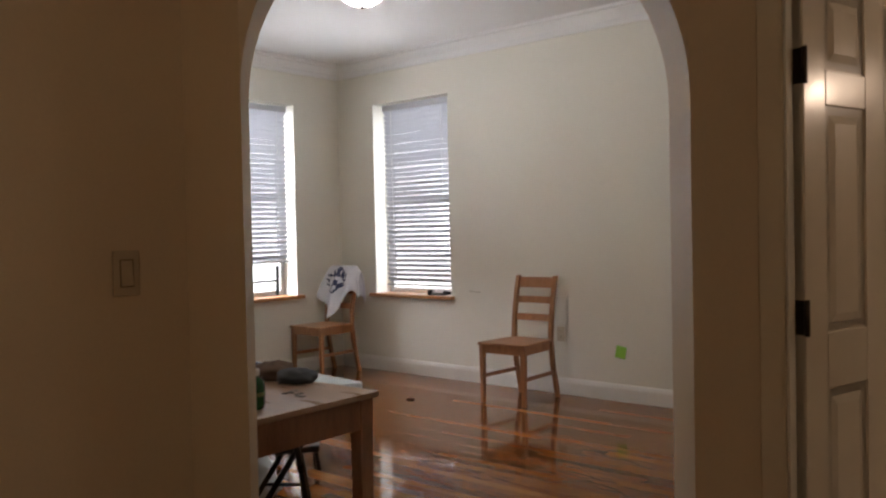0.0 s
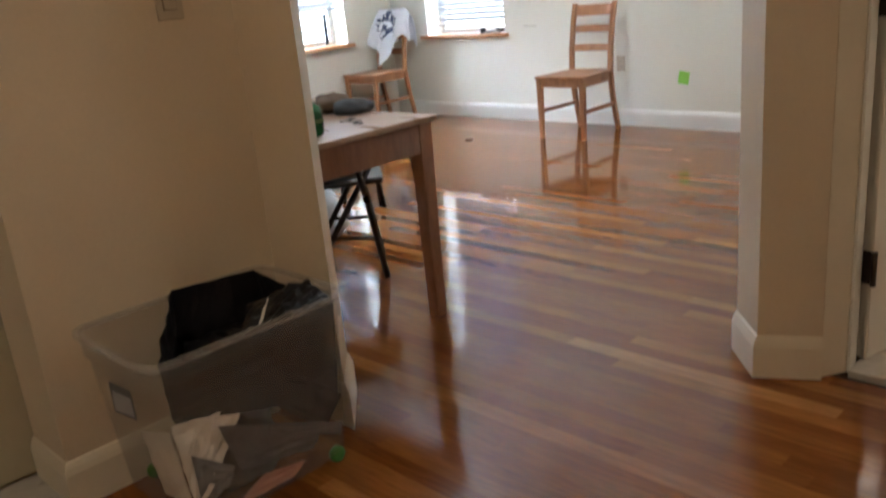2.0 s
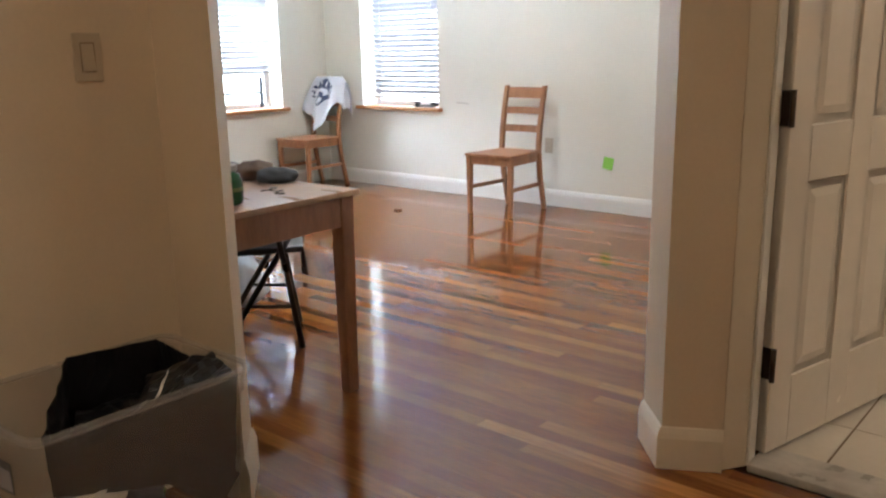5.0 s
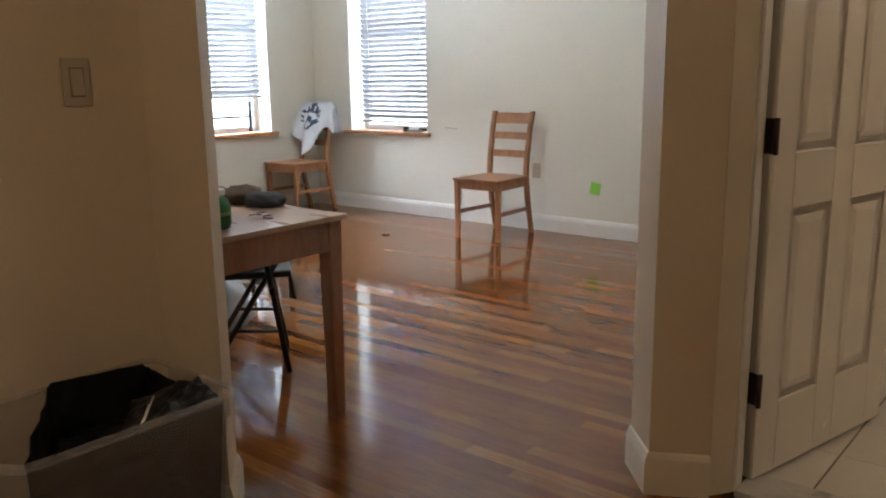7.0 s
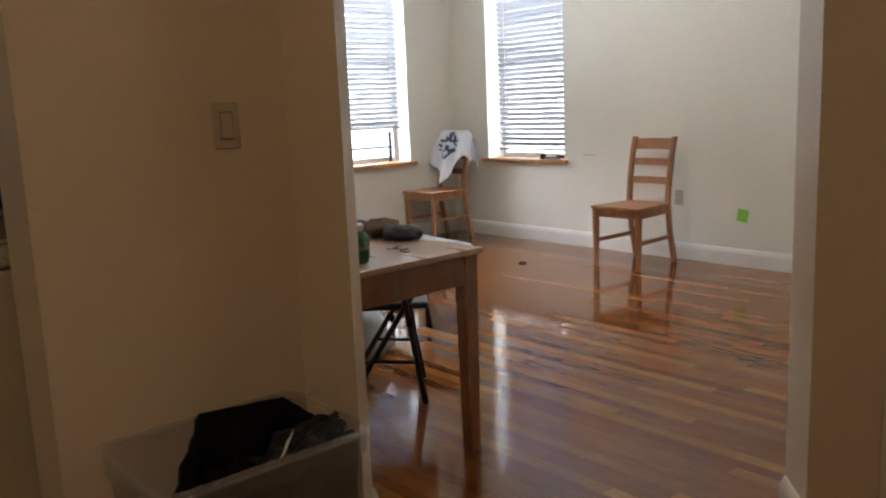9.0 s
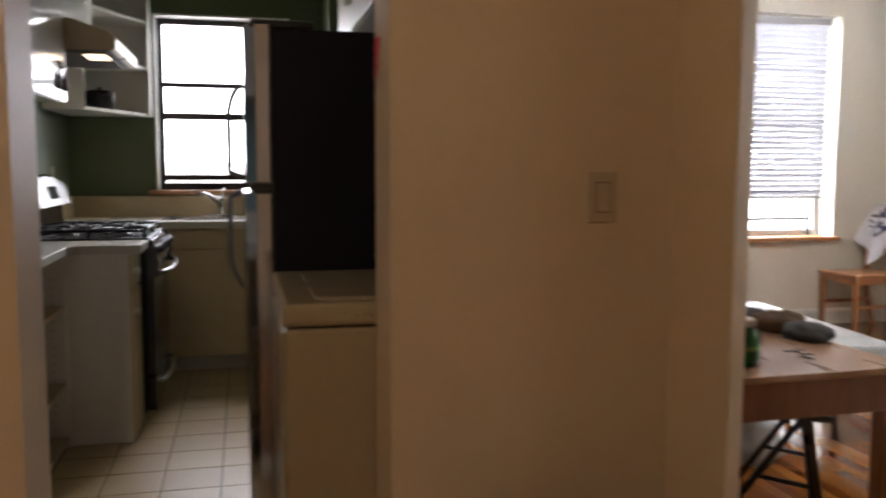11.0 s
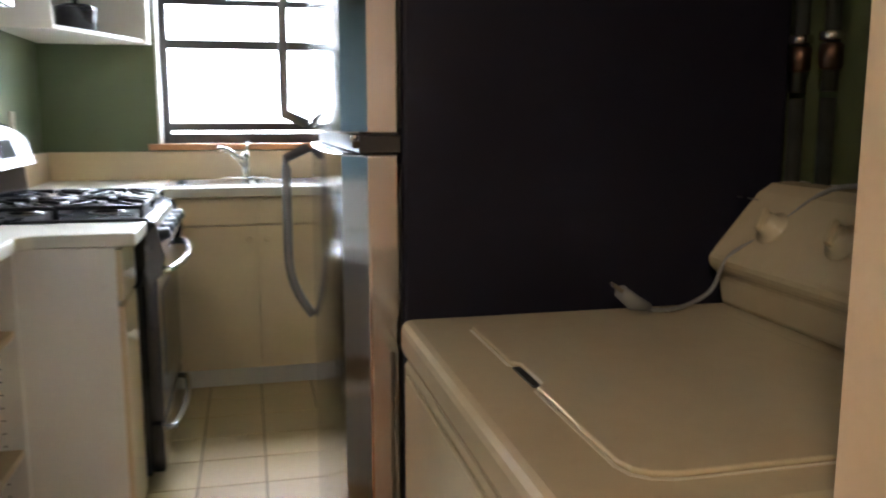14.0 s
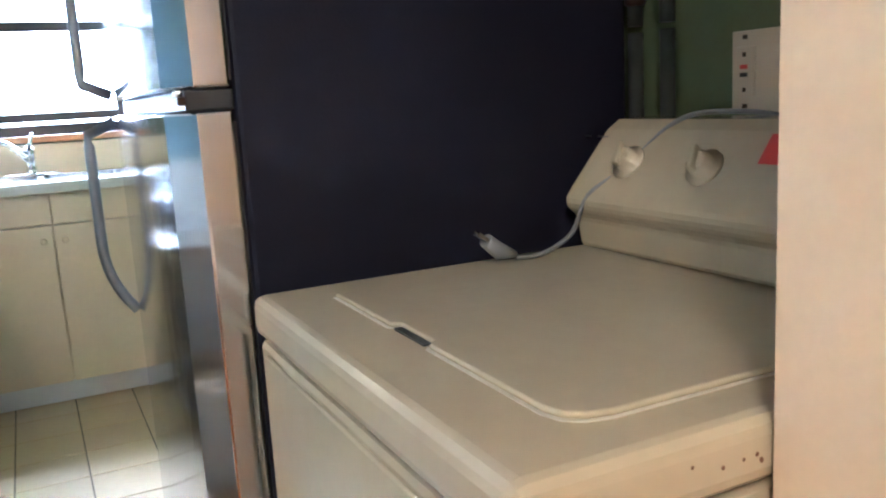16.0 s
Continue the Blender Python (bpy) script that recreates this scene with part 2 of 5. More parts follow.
bm = bmesh.new()
x0, x1 = WX - OUT, WX
box(bm, x0, x1, -0.2, KW[0], 0, H), box(bm, x0, x1, KW[1], W1[0], 0, H), box(bm, x0, x1, W1[1], WY + OUT, 0, H)
box(bm, x0, x1, KW[0], KW[1], 0, KW[2]), box(bm, x0, x1, KW[0], KW[1], KW[3], H)
box(bm, x0, x1, W1[0], W1[1], 0, W1[2]), box(bm, x0, x1, W1[0], W1[1], W1[3], H)
fixed("wall_west", bm, ROOM_PAINT, "cream plastered outer wall with two deep window openings")
bm = bmesh.new()
box(bm, WX, W2[0], WY, WY + OUT, 0, H), box(bm, W2[1], -0.9, WY, WY + OUT, 0, H)
box(bm, W2[0], W2[1], WY, WY + OUT, 0, W2[2]), box(bm, W2[0], W2[1], WY, WY + OUT, W2[3], H)
fixed("wall_north", bm, ROOM_PAINT, "pale cream living room wall with a window opening")
fixed("wall_living_east", prism(bmesh.new(), [(-1.12, 3.25), (-0.9, 3.25), (-0.9, 6.32), (-1.12, 6.32)], 0, H), ROOM_PAINT, "plain cream living room wall")

# pale glowing distance outside the windows
DAY = glow("bright_overcast_distance", (0.93, 0.97, 1.0), 5.0)
fixed("backdrop_west", box(bmesh.new(), -9.05, -9.0, -3, 9.2, -2, 7), DAY, "bright overcast daylight beyond the windows", "backdrop")
fixed("backdrop_north", box(bmesh.new(), -8.9, -1.5, 9.2, 9.25, -2, 7), DAY, "bright overcast daylight beyond the window", "backdrop")

# the stub between kitchen door and arch, the arch head, and the slim pier beside the bathroom door
AL, AR, BR, BL = Vector((-1.812, 2.093)), Vector((-1.022, 2.980)), Vector((-1.15, 3.12)), Vector((-1.963, 2.228))
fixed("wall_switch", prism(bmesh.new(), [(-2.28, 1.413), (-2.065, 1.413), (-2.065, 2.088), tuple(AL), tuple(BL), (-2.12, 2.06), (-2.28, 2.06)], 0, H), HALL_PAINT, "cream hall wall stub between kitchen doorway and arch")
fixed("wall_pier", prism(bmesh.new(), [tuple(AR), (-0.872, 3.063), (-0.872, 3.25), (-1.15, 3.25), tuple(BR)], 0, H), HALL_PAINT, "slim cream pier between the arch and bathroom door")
SPRING, RISE, N = 1.65, 0.593, 36
bm = bmesh.new()
secs = []
for k in range(N + 1):
    s = 0.5 - 0.5 * math.cos(math.pi * k / N)
    z = SPRING + RISE * math.sqrt(max(0, 1 - (2 * s - 1) ** 2))
    f, b = AL.lerp(AR, s), BL.lerp(BR, s)
    secs.append([(f.x, f.y, z), (f.x, f.y, H), (b.x, b.y, H), (b.x, b.y, z)])
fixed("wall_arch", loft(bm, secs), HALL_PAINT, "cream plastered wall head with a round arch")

bm = bmesh.new()
box(bm, WX, -2.28, 1.87, 2.04, 0, H)
fixed("wall_kitchen_north", bm, GREEN_PAINT, "green painted kitchen wall behind refrigerator and washer")
fixed("wall_living_south", box(bmesh.new(), WX, -2.13, 2.042, 2.062, 0, H), ROOM_PAINT, "cream plaster face of the living room side")
fixed("wall_kitchen_chase", box(bmesh.new(), WX, -5.75, 1.652, 1.868, 0, KH), GREEN_PAINT, "green boxed pipe chase in the kitchen corner")
fixed("wall_kitchen_south", box(bmesh.new(), WX, -2.28, -0.2, 0.0, 0, H), GREEN_PAINT, "green painted kitchen wall above the counter")
fixed("wall_kitchen_west", box(bmesh.new(), WX + 0.002, WX + 0.006, 0.0, KW[0], 0, KH), GREEN_PAINT, "green painted plaster beside the kitchen window")
bm = bmesh.new()
box(bm, WX + 0.002, WX + 0.006, KW[1], 1.652, 0, KH), box(bm, WX + 0.002, WX + 0.006, KW[0], KW[1], 0, KW[2]), box(bm, WX + 0.002, WX + 0.006, KW[0], KW[1], KW[3], KH)
fixed("wall_kitchen_west_2", bm, GREEN_PAINT, "green painted plaster round the kitchen window")
bm = bmesh.new()
box(bm, -2.28, -2.065, -1.2, 0.66, 0, H), box(bm, -2.28, -2.065, 0.66, 1.413, 2.08, H)
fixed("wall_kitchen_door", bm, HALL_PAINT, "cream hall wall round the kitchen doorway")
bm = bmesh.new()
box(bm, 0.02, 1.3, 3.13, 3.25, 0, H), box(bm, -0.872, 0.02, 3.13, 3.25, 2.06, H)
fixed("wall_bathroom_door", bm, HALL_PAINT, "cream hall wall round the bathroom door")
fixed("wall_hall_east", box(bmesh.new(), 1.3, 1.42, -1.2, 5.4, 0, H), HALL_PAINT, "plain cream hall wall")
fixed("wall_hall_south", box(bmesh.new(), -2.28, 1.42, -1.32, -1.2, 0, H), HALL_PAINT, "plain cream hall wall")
fixed("wall_bathroom_north", box(bmesh.new(), -0.9, 1.3, 5.28, 5.4, 0, H), TRIM_PAINT, "plain white bathroom wall")

fixed("ceiling", box(bmesh.new(), -6.4, 1.42, -1.32, 6.6, H, H + 0.12), CEILING_PAINT, "white painted plaster ceiling", "ceiling")
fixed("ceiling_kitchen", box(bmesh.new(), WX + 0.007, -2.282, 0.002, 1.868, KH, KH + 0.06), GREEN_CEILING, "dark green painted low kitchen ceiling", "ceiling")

# floors: sub-floor sheets; boards and tiles lie on them at the end of the file
fixed("floor", box(bmesh.new(), -6.4, 1.42, -1.32, 6.6, -0.2, -0.012), UNDER, "wooden sub floor under the strips", "floor")


def run_trim(name, path, profile, material, label, category):
    """A profile (out, up) swept along a line of points at floor level; out is to the left of the way."""
    bm = bmesh.new()
    pts = [Vector(p) for p in path]
    secs = []
    for k, p in enumerate(pts):
        d0 = (p - pts[k - 1]).normalized() if k else (pts[1] - p).normalized()
        d1 = (pts[k + 1] - p).normalized() if k < len(pts) - 1 else d0
        n0, n1 = Vector((-d0.y, d0.x)), Vector((-d1.y, d1.x))
        mit = (n0 + n1).normalized()
        mit = mit / max(0.35, mit.dot(n0))
        secs.append([(p.x + mit.x * o, p.y + mit.y * o, z) for o, z in profile])
    loft(bm, secs)
    return fixed(name, bm, material, label, category)


BASE = [(0.0005, 0), (0.016, 0), (0.016, 0.095), (0.012, 0.11), (0.006, 0.124), (0.0005, 0.128)]
run_trim("baseboard", [(-1.12, WY), (WX, WY), (WX, 2.062), (-2.13, 2.062)], BASE, TRIM_PAINT, "white moulded baseboard round the living room", "baseboard")
run_trim("baseboard_arch_1", [BL, AL, (-2.065, 2.088), (-2.065, 1.413), (-2.28, 1.413)], BASE, CREAM_TRIM, "cream moulded baseboard wrapped round the wall stub", "baseboard")
run_trim("baseboard_arch_2", [(-0.872, 3.063), AR, BR], BASE, CREAM_TRIM, "cream moulded baseboard wrapped round the slim pier", "baseboard")
CROWN = [(0.0005, H - 0.13), (0.02, H - 0.13), (0.028, H - 0.11), (0.03, H - 0.085), (0.075, H - 0.04), (0.08, H - 0.025), (0.12, H - 0.018), (0.125, H - 0.001), (0.0005, H - 0.001)]
run_trim("crown_moulding", [(-1.12, WY), (WX, WY), (WX, 2.062), (-2.13, 2.062)], CROWN, CEILING_PAINT, "white stepped plaster crown moulding", "moulding")
# ---- more materials ----
BLIND = mat("white_faux_wood_slat", (0.52, 0.53, 0.56), 0.4, vary=0.03, scale=6, grain=40)
WHITE_FRAME = mat("white_window_frame", (0.75, 0.76, 0.76), 0.4, vary=0.03)
DARK_FRAME = mat("dark_bronze_window_frame", (0.035, 0.028, 0.026), 0.4, vary=0.2)
BLACK_STEEL = mat("black_enamelled_steel", (0.012, 0.012, 0.014), 0.3, vary=0.2)
FRIDGE_SIDE = mat("black_textured_refrigerator_side", (0.009, 0.009, 0.017), 0.5, vary=0.12, scale=3, grain=220, bump=0.4, depth=0.001, spec=0.16)
STEEL = mat("brushed_stainless_steel", (0.46, 0.455, 0.45), 0.24, metal=1.0, vary=0.05, scale=3, grain=120, stretch=(0.3, 0.3, 14), bump=0.04, rough_vary=0.06)
DULL_STEEL = mat("grey_satin_metal", (0.24, 0.235, 0.23), 0.35, metal=1.0, vary=0.06)
CHROME = mat("chrome", (0.75, 0.75, 0.76), 0.1, metal=1.0, vary=0.02, rough_vary=0.04)
WASHER_WHITE = mat("yellowed_white_enamel", (0.44, 0.387, 0.275), 0.16, vary=0.05, scale=3, grain=40, bump=0.05)
CAB_WHITE = mat("white_cabinet_laminate", (0.74, 0.71, 0.65), 0.32, vary=0.04, scale=3, grain=60, bump=0.08)
CAB_GLOSS = mat("glossy_white_cabinet_paint", (0.7, 0.67, 0.6), 0.09, vary=0.04, scale=3, grain=40, bump=0.02, rough_vary=0.03, spec=0.65)
FRIDGE_STEEL = mat("polished_stainless_door", (0.48, 0.48, 0.5), 0.1, metal=1.0, vary=0.05, scale=2, grain=90, stretch=(14, 14, 0.3), bump=0.02, rough_vary=0.03)
# tan base colour holds the warm hall light that the hood reflects
WARM_LIT_HOOD = mat("warm_lit_hood_tan", (0.46, 0.36, 0.23), 0.3, vary=0.08, scale=4, grain=60)
CAB_CREAM = mat("cream_cabinet_laminate", (0.64, 0.5, 0.31), 0.35, vary=0.05, scale=3, grain=60, bump=0.08)
COUNTER = mat("off_white_laminate_counter", (0.56, 0.525, 0.445), 0.35, vary=0.05, scale=5, grain=150, bump=0.06)
PANEL_WHITE = mat("white_wall_panel", (0.42, 0.42, 0.455), 0.65, spec=0.15, vary=0.05, scale=3, grain=50)
BLACK_GLOSS = mat("black_gloss_enamel", (0.01, 0.01, 0.012), 0.1, vary=0.1, rough_vary=0.05)
BLACK_SATIN = mat("black_cooktop_enamel", (0.008, 0.008, 0.01), 0.28, vary=0.1, spec=0.35)
CAST_IRON = mat("black_cast_iron", (0.006, 0.006, 0.007), 0.35, spec=0.2, vary=0.2, grain=120, bump=0.4)
PLATE = mat("ivory_plastic_plate", (0.5, 0.43, 0.32), 0.35, vary=0.03)
PLATE_WHITE = mat("white_plastic_plate", (0.72, 0.7, 0.64), 0.35, vary=0.03)
RED = mat("red_plastic", (0.5, 0.05, 0.04), 0.4, vary=0.1)
BLACK_PLASTIC = mat("black_plastic", (0.015, 0.015, 0.015), 0.4, vary=0.2)
PINK = mat("pink_paper", (0.75, 0.1, 0.14), 0.7, vary=0.06)
GREEN_NOTE = mat("bright_green_paper", (0.28, 0.62, 0.08), 0.7, vary=0.05)
BRONZE = mat("dark_bronze_hinge", (0.06, 0.045, 0.035), 0.4, metal=0.8, vary=0.2)
CUSHION = mat("pale_blue_grey_vinyl", (0.58, 0.65, 0.72), 0.22, vary=0.1, scale=5, grain=60)
GREY_CLOTH = mat("slate_grey_cloth", (0.075, 0.085, 0.1), 0.85, vary=0.25, scale=12, grain=180, bump=0.6)
BROWN_CLOTH = mat("brown_cloth", (0.14, 0.09, 0.06), 0.85, vary=0.25, scale=12, grain=180, bump=0.6)
BLACK_BAG = mat("black_plastic_bag", (0.01, 0.01, 0.012), 0.4, spec=0.3, vary=0.3, scale=8, grain=14, bump=0.25, depth=0.004)
SHIRT_WHITE = mat("white_jersey_cloth", (0.72, 0.74, 0.8), 0.85, vary=0.06, scale=8, grain=200, bump=0.4)
SHIRT_PRINT = mat("dark_blue_print", (0.05, 0.065, 0.14), 0.8, vary=0.3, scale=25, grain=200)
JAR_GREEN = mat("dark_green_glass_jar", (0.02, 0.11, 0.03), 0.1, vary=0.3, scale=25, grain=60)
LABEL_YELLOW = mat("yellow_green_label", (0.12, 0.2, 0.04), 0.5, vary=0.15, scale=40)
PAPER = mat("white_paper", (0.75, 0.73, 0.68), 0.7, vary=0.06)
PAPER_PINK = mat("salmon_cardboard", (0.5, 0.24, 0.16), 0.7, vary=0.1)
PAPER_GREY = mat("grey_magazine", (0.12, 0.12, 0.13), 0.5, vary=0.3, scale=12)
WHEEL_GREEN = mat("green_plastic", (0.06, 0.2, 0.03), 0.4, vary=0.1)
COPPER = mat("tarnished_copper_pipe", (0.13, 0.08, 0.06), 0.35, metal=1.0, vary=0.25)
PIPE_DARK = mat("dark_painted_pipe", (0.03, 0.033, 0.03), 0.35, vary=0.3, scale=20)
SHELF_WOOD = mat("pale_particle_board", (0.55, 0.41, 0.26), 0.5, vary=0.1, scale=6, grain=120)
GREY_CORD = mat("grey_rubber_cord", (0.2, 0.21, 0.22), 0.5, vary=0.1)
RUST = mat("rust_spots", (0.12, 0.06, 0.03), 0.8, vary=0.4, scale=60)
JOINT_BROWN = mat("brown_plate_joint", (0.2, 0.15, 0.1), 0.6, vary=0.15)
SCUFF_AND_LID_GLINT = mat("grey_wall_scuff_and_lid_glint", (0.5, 0.47, 0.38), 0.7, vary=0.1)
CRUMB = mat("brown_dry_leaf", (0.06, 0.035, 0.02), 0.7, vary=0.3, scale=60)
FILTER = mat("dark_grease_filter", (0.07, 0.06, 0.05), 0.45, metal=0.6, vary=0.3, scale=60)
STRAW = mat("dusty_wire_and_straw", (0.3, 0.27, 0.22), 0.7, vary=0.3, scale=40)
LAMP_GLASS = glow("lit_ceiling_lamp_glass", (1.0, 0.95, 0.86), 160.0)
HOOD_LENS = glow("lit_hood_lens", (1.0, 0.78, 0.5), 4.0)
PANE = glass("window_glass")


def translucent(name, colour, clear):
    m = bpy.data.materials.new(name)
    m.use_nodes = True
    n, l = m.node_tree.nodes, m.node_tree.links
    b = n["Principled BSDF"]
    b.inputs["Base Color"].default_value, b.inputs["Roughness"].default_value = (*colour, 1), 0.3
    t, mix = n.new("ShaderNodeBsdfTransparent"), n.new("ShaderNodeMixShader")
    noise_ = n.new("ShaderNodeTexNoise")
    noise_.inputs["Scale"].default_value = 2
    rng = n.new("ShaderNodeMapRange")
    rng.inputs["To Min"].default_value, rng.inputs["To Max"].default_value = clear - 0.05, clear + 0.05
    l.new(noise_.outputs["Fac"], rng.inputs["Value"])
    l.new(rng.outputs[0], mix.inputs[0])
    l.new(b.outputs[0], mix.inputs[1])
    l.new(t.outputs[0], mix.inputs[2])
    l.new(mix.outputs[0], n["Material Output"].inputs["Surface"])
    return m


TUB = translucent("cloudy_translucent_plastic", (0.74, 0.74, 0.74), 0.915)
TUB_RIM = translucent("cloudy_plastic_rim", (0.7, 0.7, 0.7), 0.83)


# ---- windows ----
def window(name, m, w, h, material, label, bars, rail=0.045):
    """Local x along the width, y inward, z up from the sill; bars: heights of cross rails."""
    top = thing(name, label, "window", m, kind="structure")
    bm = bmesh.new()
    box(bm, 0, rail, -0.05, 0.0, 0, h), box(bm, w - rail, w, -0.05, 0.0, 0, h)
    box(bm, rail, w - rail, -0.05, 0.0, 0, rail), box(bm, rail, w - rail, -0.05, 0.0, h - rail, h)
    part("window_frame", bm, material, top, bevel=0.004)
    for z, t in bars:
        part("sash_rail", box(bmesh.new(), rail, w - rail, -0.04, 0.006, z - t / 2, z + t / 2), material, top, bevel=0.003)
    zs = [rail] + [b for z, t in bars for b in (z - t / 2, z + t / 2)] + [h - rail]
    for a, b in zip(zs[::2], zs[1::2]):
        if b - a > 0.04:
            pane = part("pane", box(bmesh.new(), rail, w - rail, -0.026, -0.022, a, b), PANE, top)
            pane.visible_shadow = False
    return top


window("window_1", pose(WX - 0.19, W1[1], W1[2], 0, 0, -90), W1[1] - W1[0], W1[3] - W1[2], WHITE_FRAME, "white double hung window with its lower sash raised", [(0.33, 0.03), (0.90, 0.05)])
window("window_2", pose(W2[1], WY + 0.19, W2[2], 0, 0, 180), W2[1] - W2[0], W2[3] - W2[2], WHITE_FRAME, "white double hung window behind a blind", [(0.88, 0.05)])
window("window_3", pose(WX - 0.12, KW[1], KW[2], 0, 0, -90), KW[1] - KW[0], KW[3] - KW[2], DARK_FRAME, "dark framed double hung kitchen window", [(0.085, 0.04), (0.5, 0.045), (0.71, 0.032)], 0.05)


def sill(name, m, w, depth, label):
    bm = box(bmesh.new(), -0.045, w + 0.045, 0.0, 0.055, -0.03, 0.0)
    box(bm, 0.002, w - 0.002, -depth, 0.0, -0.028, -0.002)
    ob = tagged(part(name, bm, SILL_WOOD, bevel=0.004), label, "window sill", kind="structure")
    ob.matrix_basis = m
    return ob


sill("window_sill_1", pose(WX, W1[1], W1[2] + 0.003, 0, 0, -90), 0.92, 0.19, "varnished wooden window sill")
sill("window_sill_2", pose(W2[1], WY, W2[2] + 0.003, 0, 0, 180), 0.92, 0.19, "varnished wooden window sill")
sill("window_sill_3", pose(WX + 0.006, KW[1], KW[2] + 0.003, 0, 0, -90), 0.88, 0.12, "varnished wooden kitchen window sill")

# white reveals of the kitchen window
bm = bmesh.new()
box(bm, WX - 0.118, WX + 0.012, KW[0] + 0.001, KW[0] + 0.012, KW[2] + 0.004, KW[3] - 0.002), box(bm, WX - 0.118, WX + 0.012, KW[0] + 0.012, KW[1] - 0.012, KW[3] - 0.014, KW[3] - 0.002)
fixed("trim_kitchen_window", bm, TRIM_PAINT, "white painted reveal of the kitchen window", "trim")


def blind(m, w, drop, slats, label, lean=0.0):
    """Hangs from local z = 0 down; x across, y into the room."""
    top = thing("window_blind", label, "window blind", m, group="window blinds")
    part("headrail", box(bmesh.new(), 0, w, -0.035, 0.025, -0.055, 0), BLIND, top, bevel=0.004)
    step = (drop - 0.085) / slats
    bm = box(bmesh.new(), 0, w - 0.01, -0.0014, 0.0014, -0.026, 0.026)
    finish(bm)
    bmesh.ops.transform(bm, matrix=Matrix.Rotation(radians(-45), 4, "X"), verts=bm.verts)
    slat = mesh_of(bm, "slat", BLIND)
    for k in range(slats):
        ob = new("slat", slat)
        ob.parent = top
        z = -0.075 - k * step
        ob.matrix_basis = pose(0.005 + lean * -z + random.uniform(-0.002, 0.002), 0, z, random.uniform(-0.8, 0.8), random.uniform(-0.15, 0.15), 0)
    part("bottom_rail", box(bmesh.new(), 0.004 + lean * drop, w - 0.006 + lean * drop, -0.026, 0.026, -drop, -drop + 0.018), BLIND, top, bevel=0.004)
    for x in (0.12, w - 0.12):
        part("ladder_cord", tube(bmesh.new(), [(x, 0.034, -0.05), (x + lean * drop, 0.034, -drop)], 0.0016, 6), PLATE_WHITE, top)
    return top


blind(pose(W2[1] - 0.008, WY + 0.09, W2[3] - 0.012, 0, 0, 180), 0.855, 1.675, 36, "white slatted blind let down over the whole window", -0.012)
blind(pose(WX - 0.09, W1[1] - 0.035, W1[3] - 0.012, 0, 0, -90), 0.87, 1.44, 31, "white slatted blind raised a little above the sill")

guard = thing("window_guard", "black metal window guard across the open sash", "window guard", pose(WX - 0.15, 0, 0))
part("rail", tube(bmesh.new(), [(0, W1[0] + 0.06, 0.86), (0, W1[1] - 0.1, 0.86)], 0.011, 8), BLACK_STEEL, guard)
part("post", box(bmesh.new(), -0.012, 0.012, W1[1] - 0.13, W1[1] - 0.1, W1[2] + 0.005, 1.0), BLACK_STEEL, guard, bevel=0.003)
part("post", box(bmesh.new(), -0.012, 0.012, W1[0] + 0.06, W1[0] + 0.09, W1[2] + 0.005, 1.0), BLACK_STEEL, guard, bevel=0.003)

tool = thing("sill_clamp", "dark metal clamp lying on the window sill", "clamp", pose(-4.9, WY + 0.02, W2[2] + 0.003, 0, 0, 8))
bm = box(bmesh.new(), -0.09, 0.1, -0.012, 0.012, 0, 0.022)
part("bar", bm, DULL_STEEL, tool, bevel=0.004)
part("jaw", box(bmesh.new(), -0.1, -0.06, -0.02, 0.02, 0, 0.045), BLACK_PLASTIC, tool, bevel=0.006)
part("handle", tube(bmesh.new(), [(0.06, 0, 0.03), (0.13, 0.01, 0.02)], 0.012, 8), BLACK_PLASTIC, tool)

# ---- ceiling lamp of the living room ----
lamp = thing("ceiling_lamp", "round lit glass bowl lamp on the white ceiling", "ceiling lamp", pose(-3.74, 4.38, H))
part("base", lathe(bmesh.new(), [(0.13, -0.11), (0.145, -0.10), (0.15, -0.06), (0.12, -0.0005)], 32), CHROME, lamp, "polished metal base")
part("shade", lathe(bmesh.new(), [(0.012, -0.225), (0.066, -0.22), (0.108, -0.198), (0.135, -0.163), (0.144, -0.12), (0.14, -0.111)], 32), LAMP_GLASS, lamp, "glowing frosted glass bowl")
part("finial", lathe(bmesh.new(), [(0.004, -0.247), (0.012, -0.24), (0.012, -0.227), (0.006, -0.2245)], 16), CHROME, lamp)

hall_lamp = thing("ceiling_lamp", "small round warm glass lamp on the hall ceiling", "ceiling lamp", pose(-0.4, 0.1, H))
part("base", lathe(bmesh.new(), [(0.11, -0.03), (0.12, -0.02), (0.12, -0.0005)], 24), CHROME, hall_lamp)
part("shade", lathe(bmesh.new(), [(0.012, -0.13), (0.06, -0.125), (0.1, -0.09), (0.11, -0.04), (0.105, -0.03)], 24), glow("lit_warm_lamp_glass", (1, 0.72, 0.42), 4.0), hall_lamp)

vanity = thing("vanity_lamp", "warm lit glass vanity lamp on the bathroom wall", "wall lamp", pose(0.98, 5.28, 2.08))
part("back_plate", box(bmesh.new(), -0.22, 0.22, -0.02, 0, -0.05, 0.05), CHROME, vanity, bevel=0.004)
for x in (-0.14, 0.0, 0.14):
    part("shade", lathe(bmesh.new(), [(0.03, -0.06), (0.05, -0.05), (0.055, 0.0), (0.04, 0.05), (0.02, 0.06)], 16, Matrix.Translation((x, -0.076, 0.0))), glow("lit_vanity_glass", (1, 0.8, 0.58), 5.0), vanity)


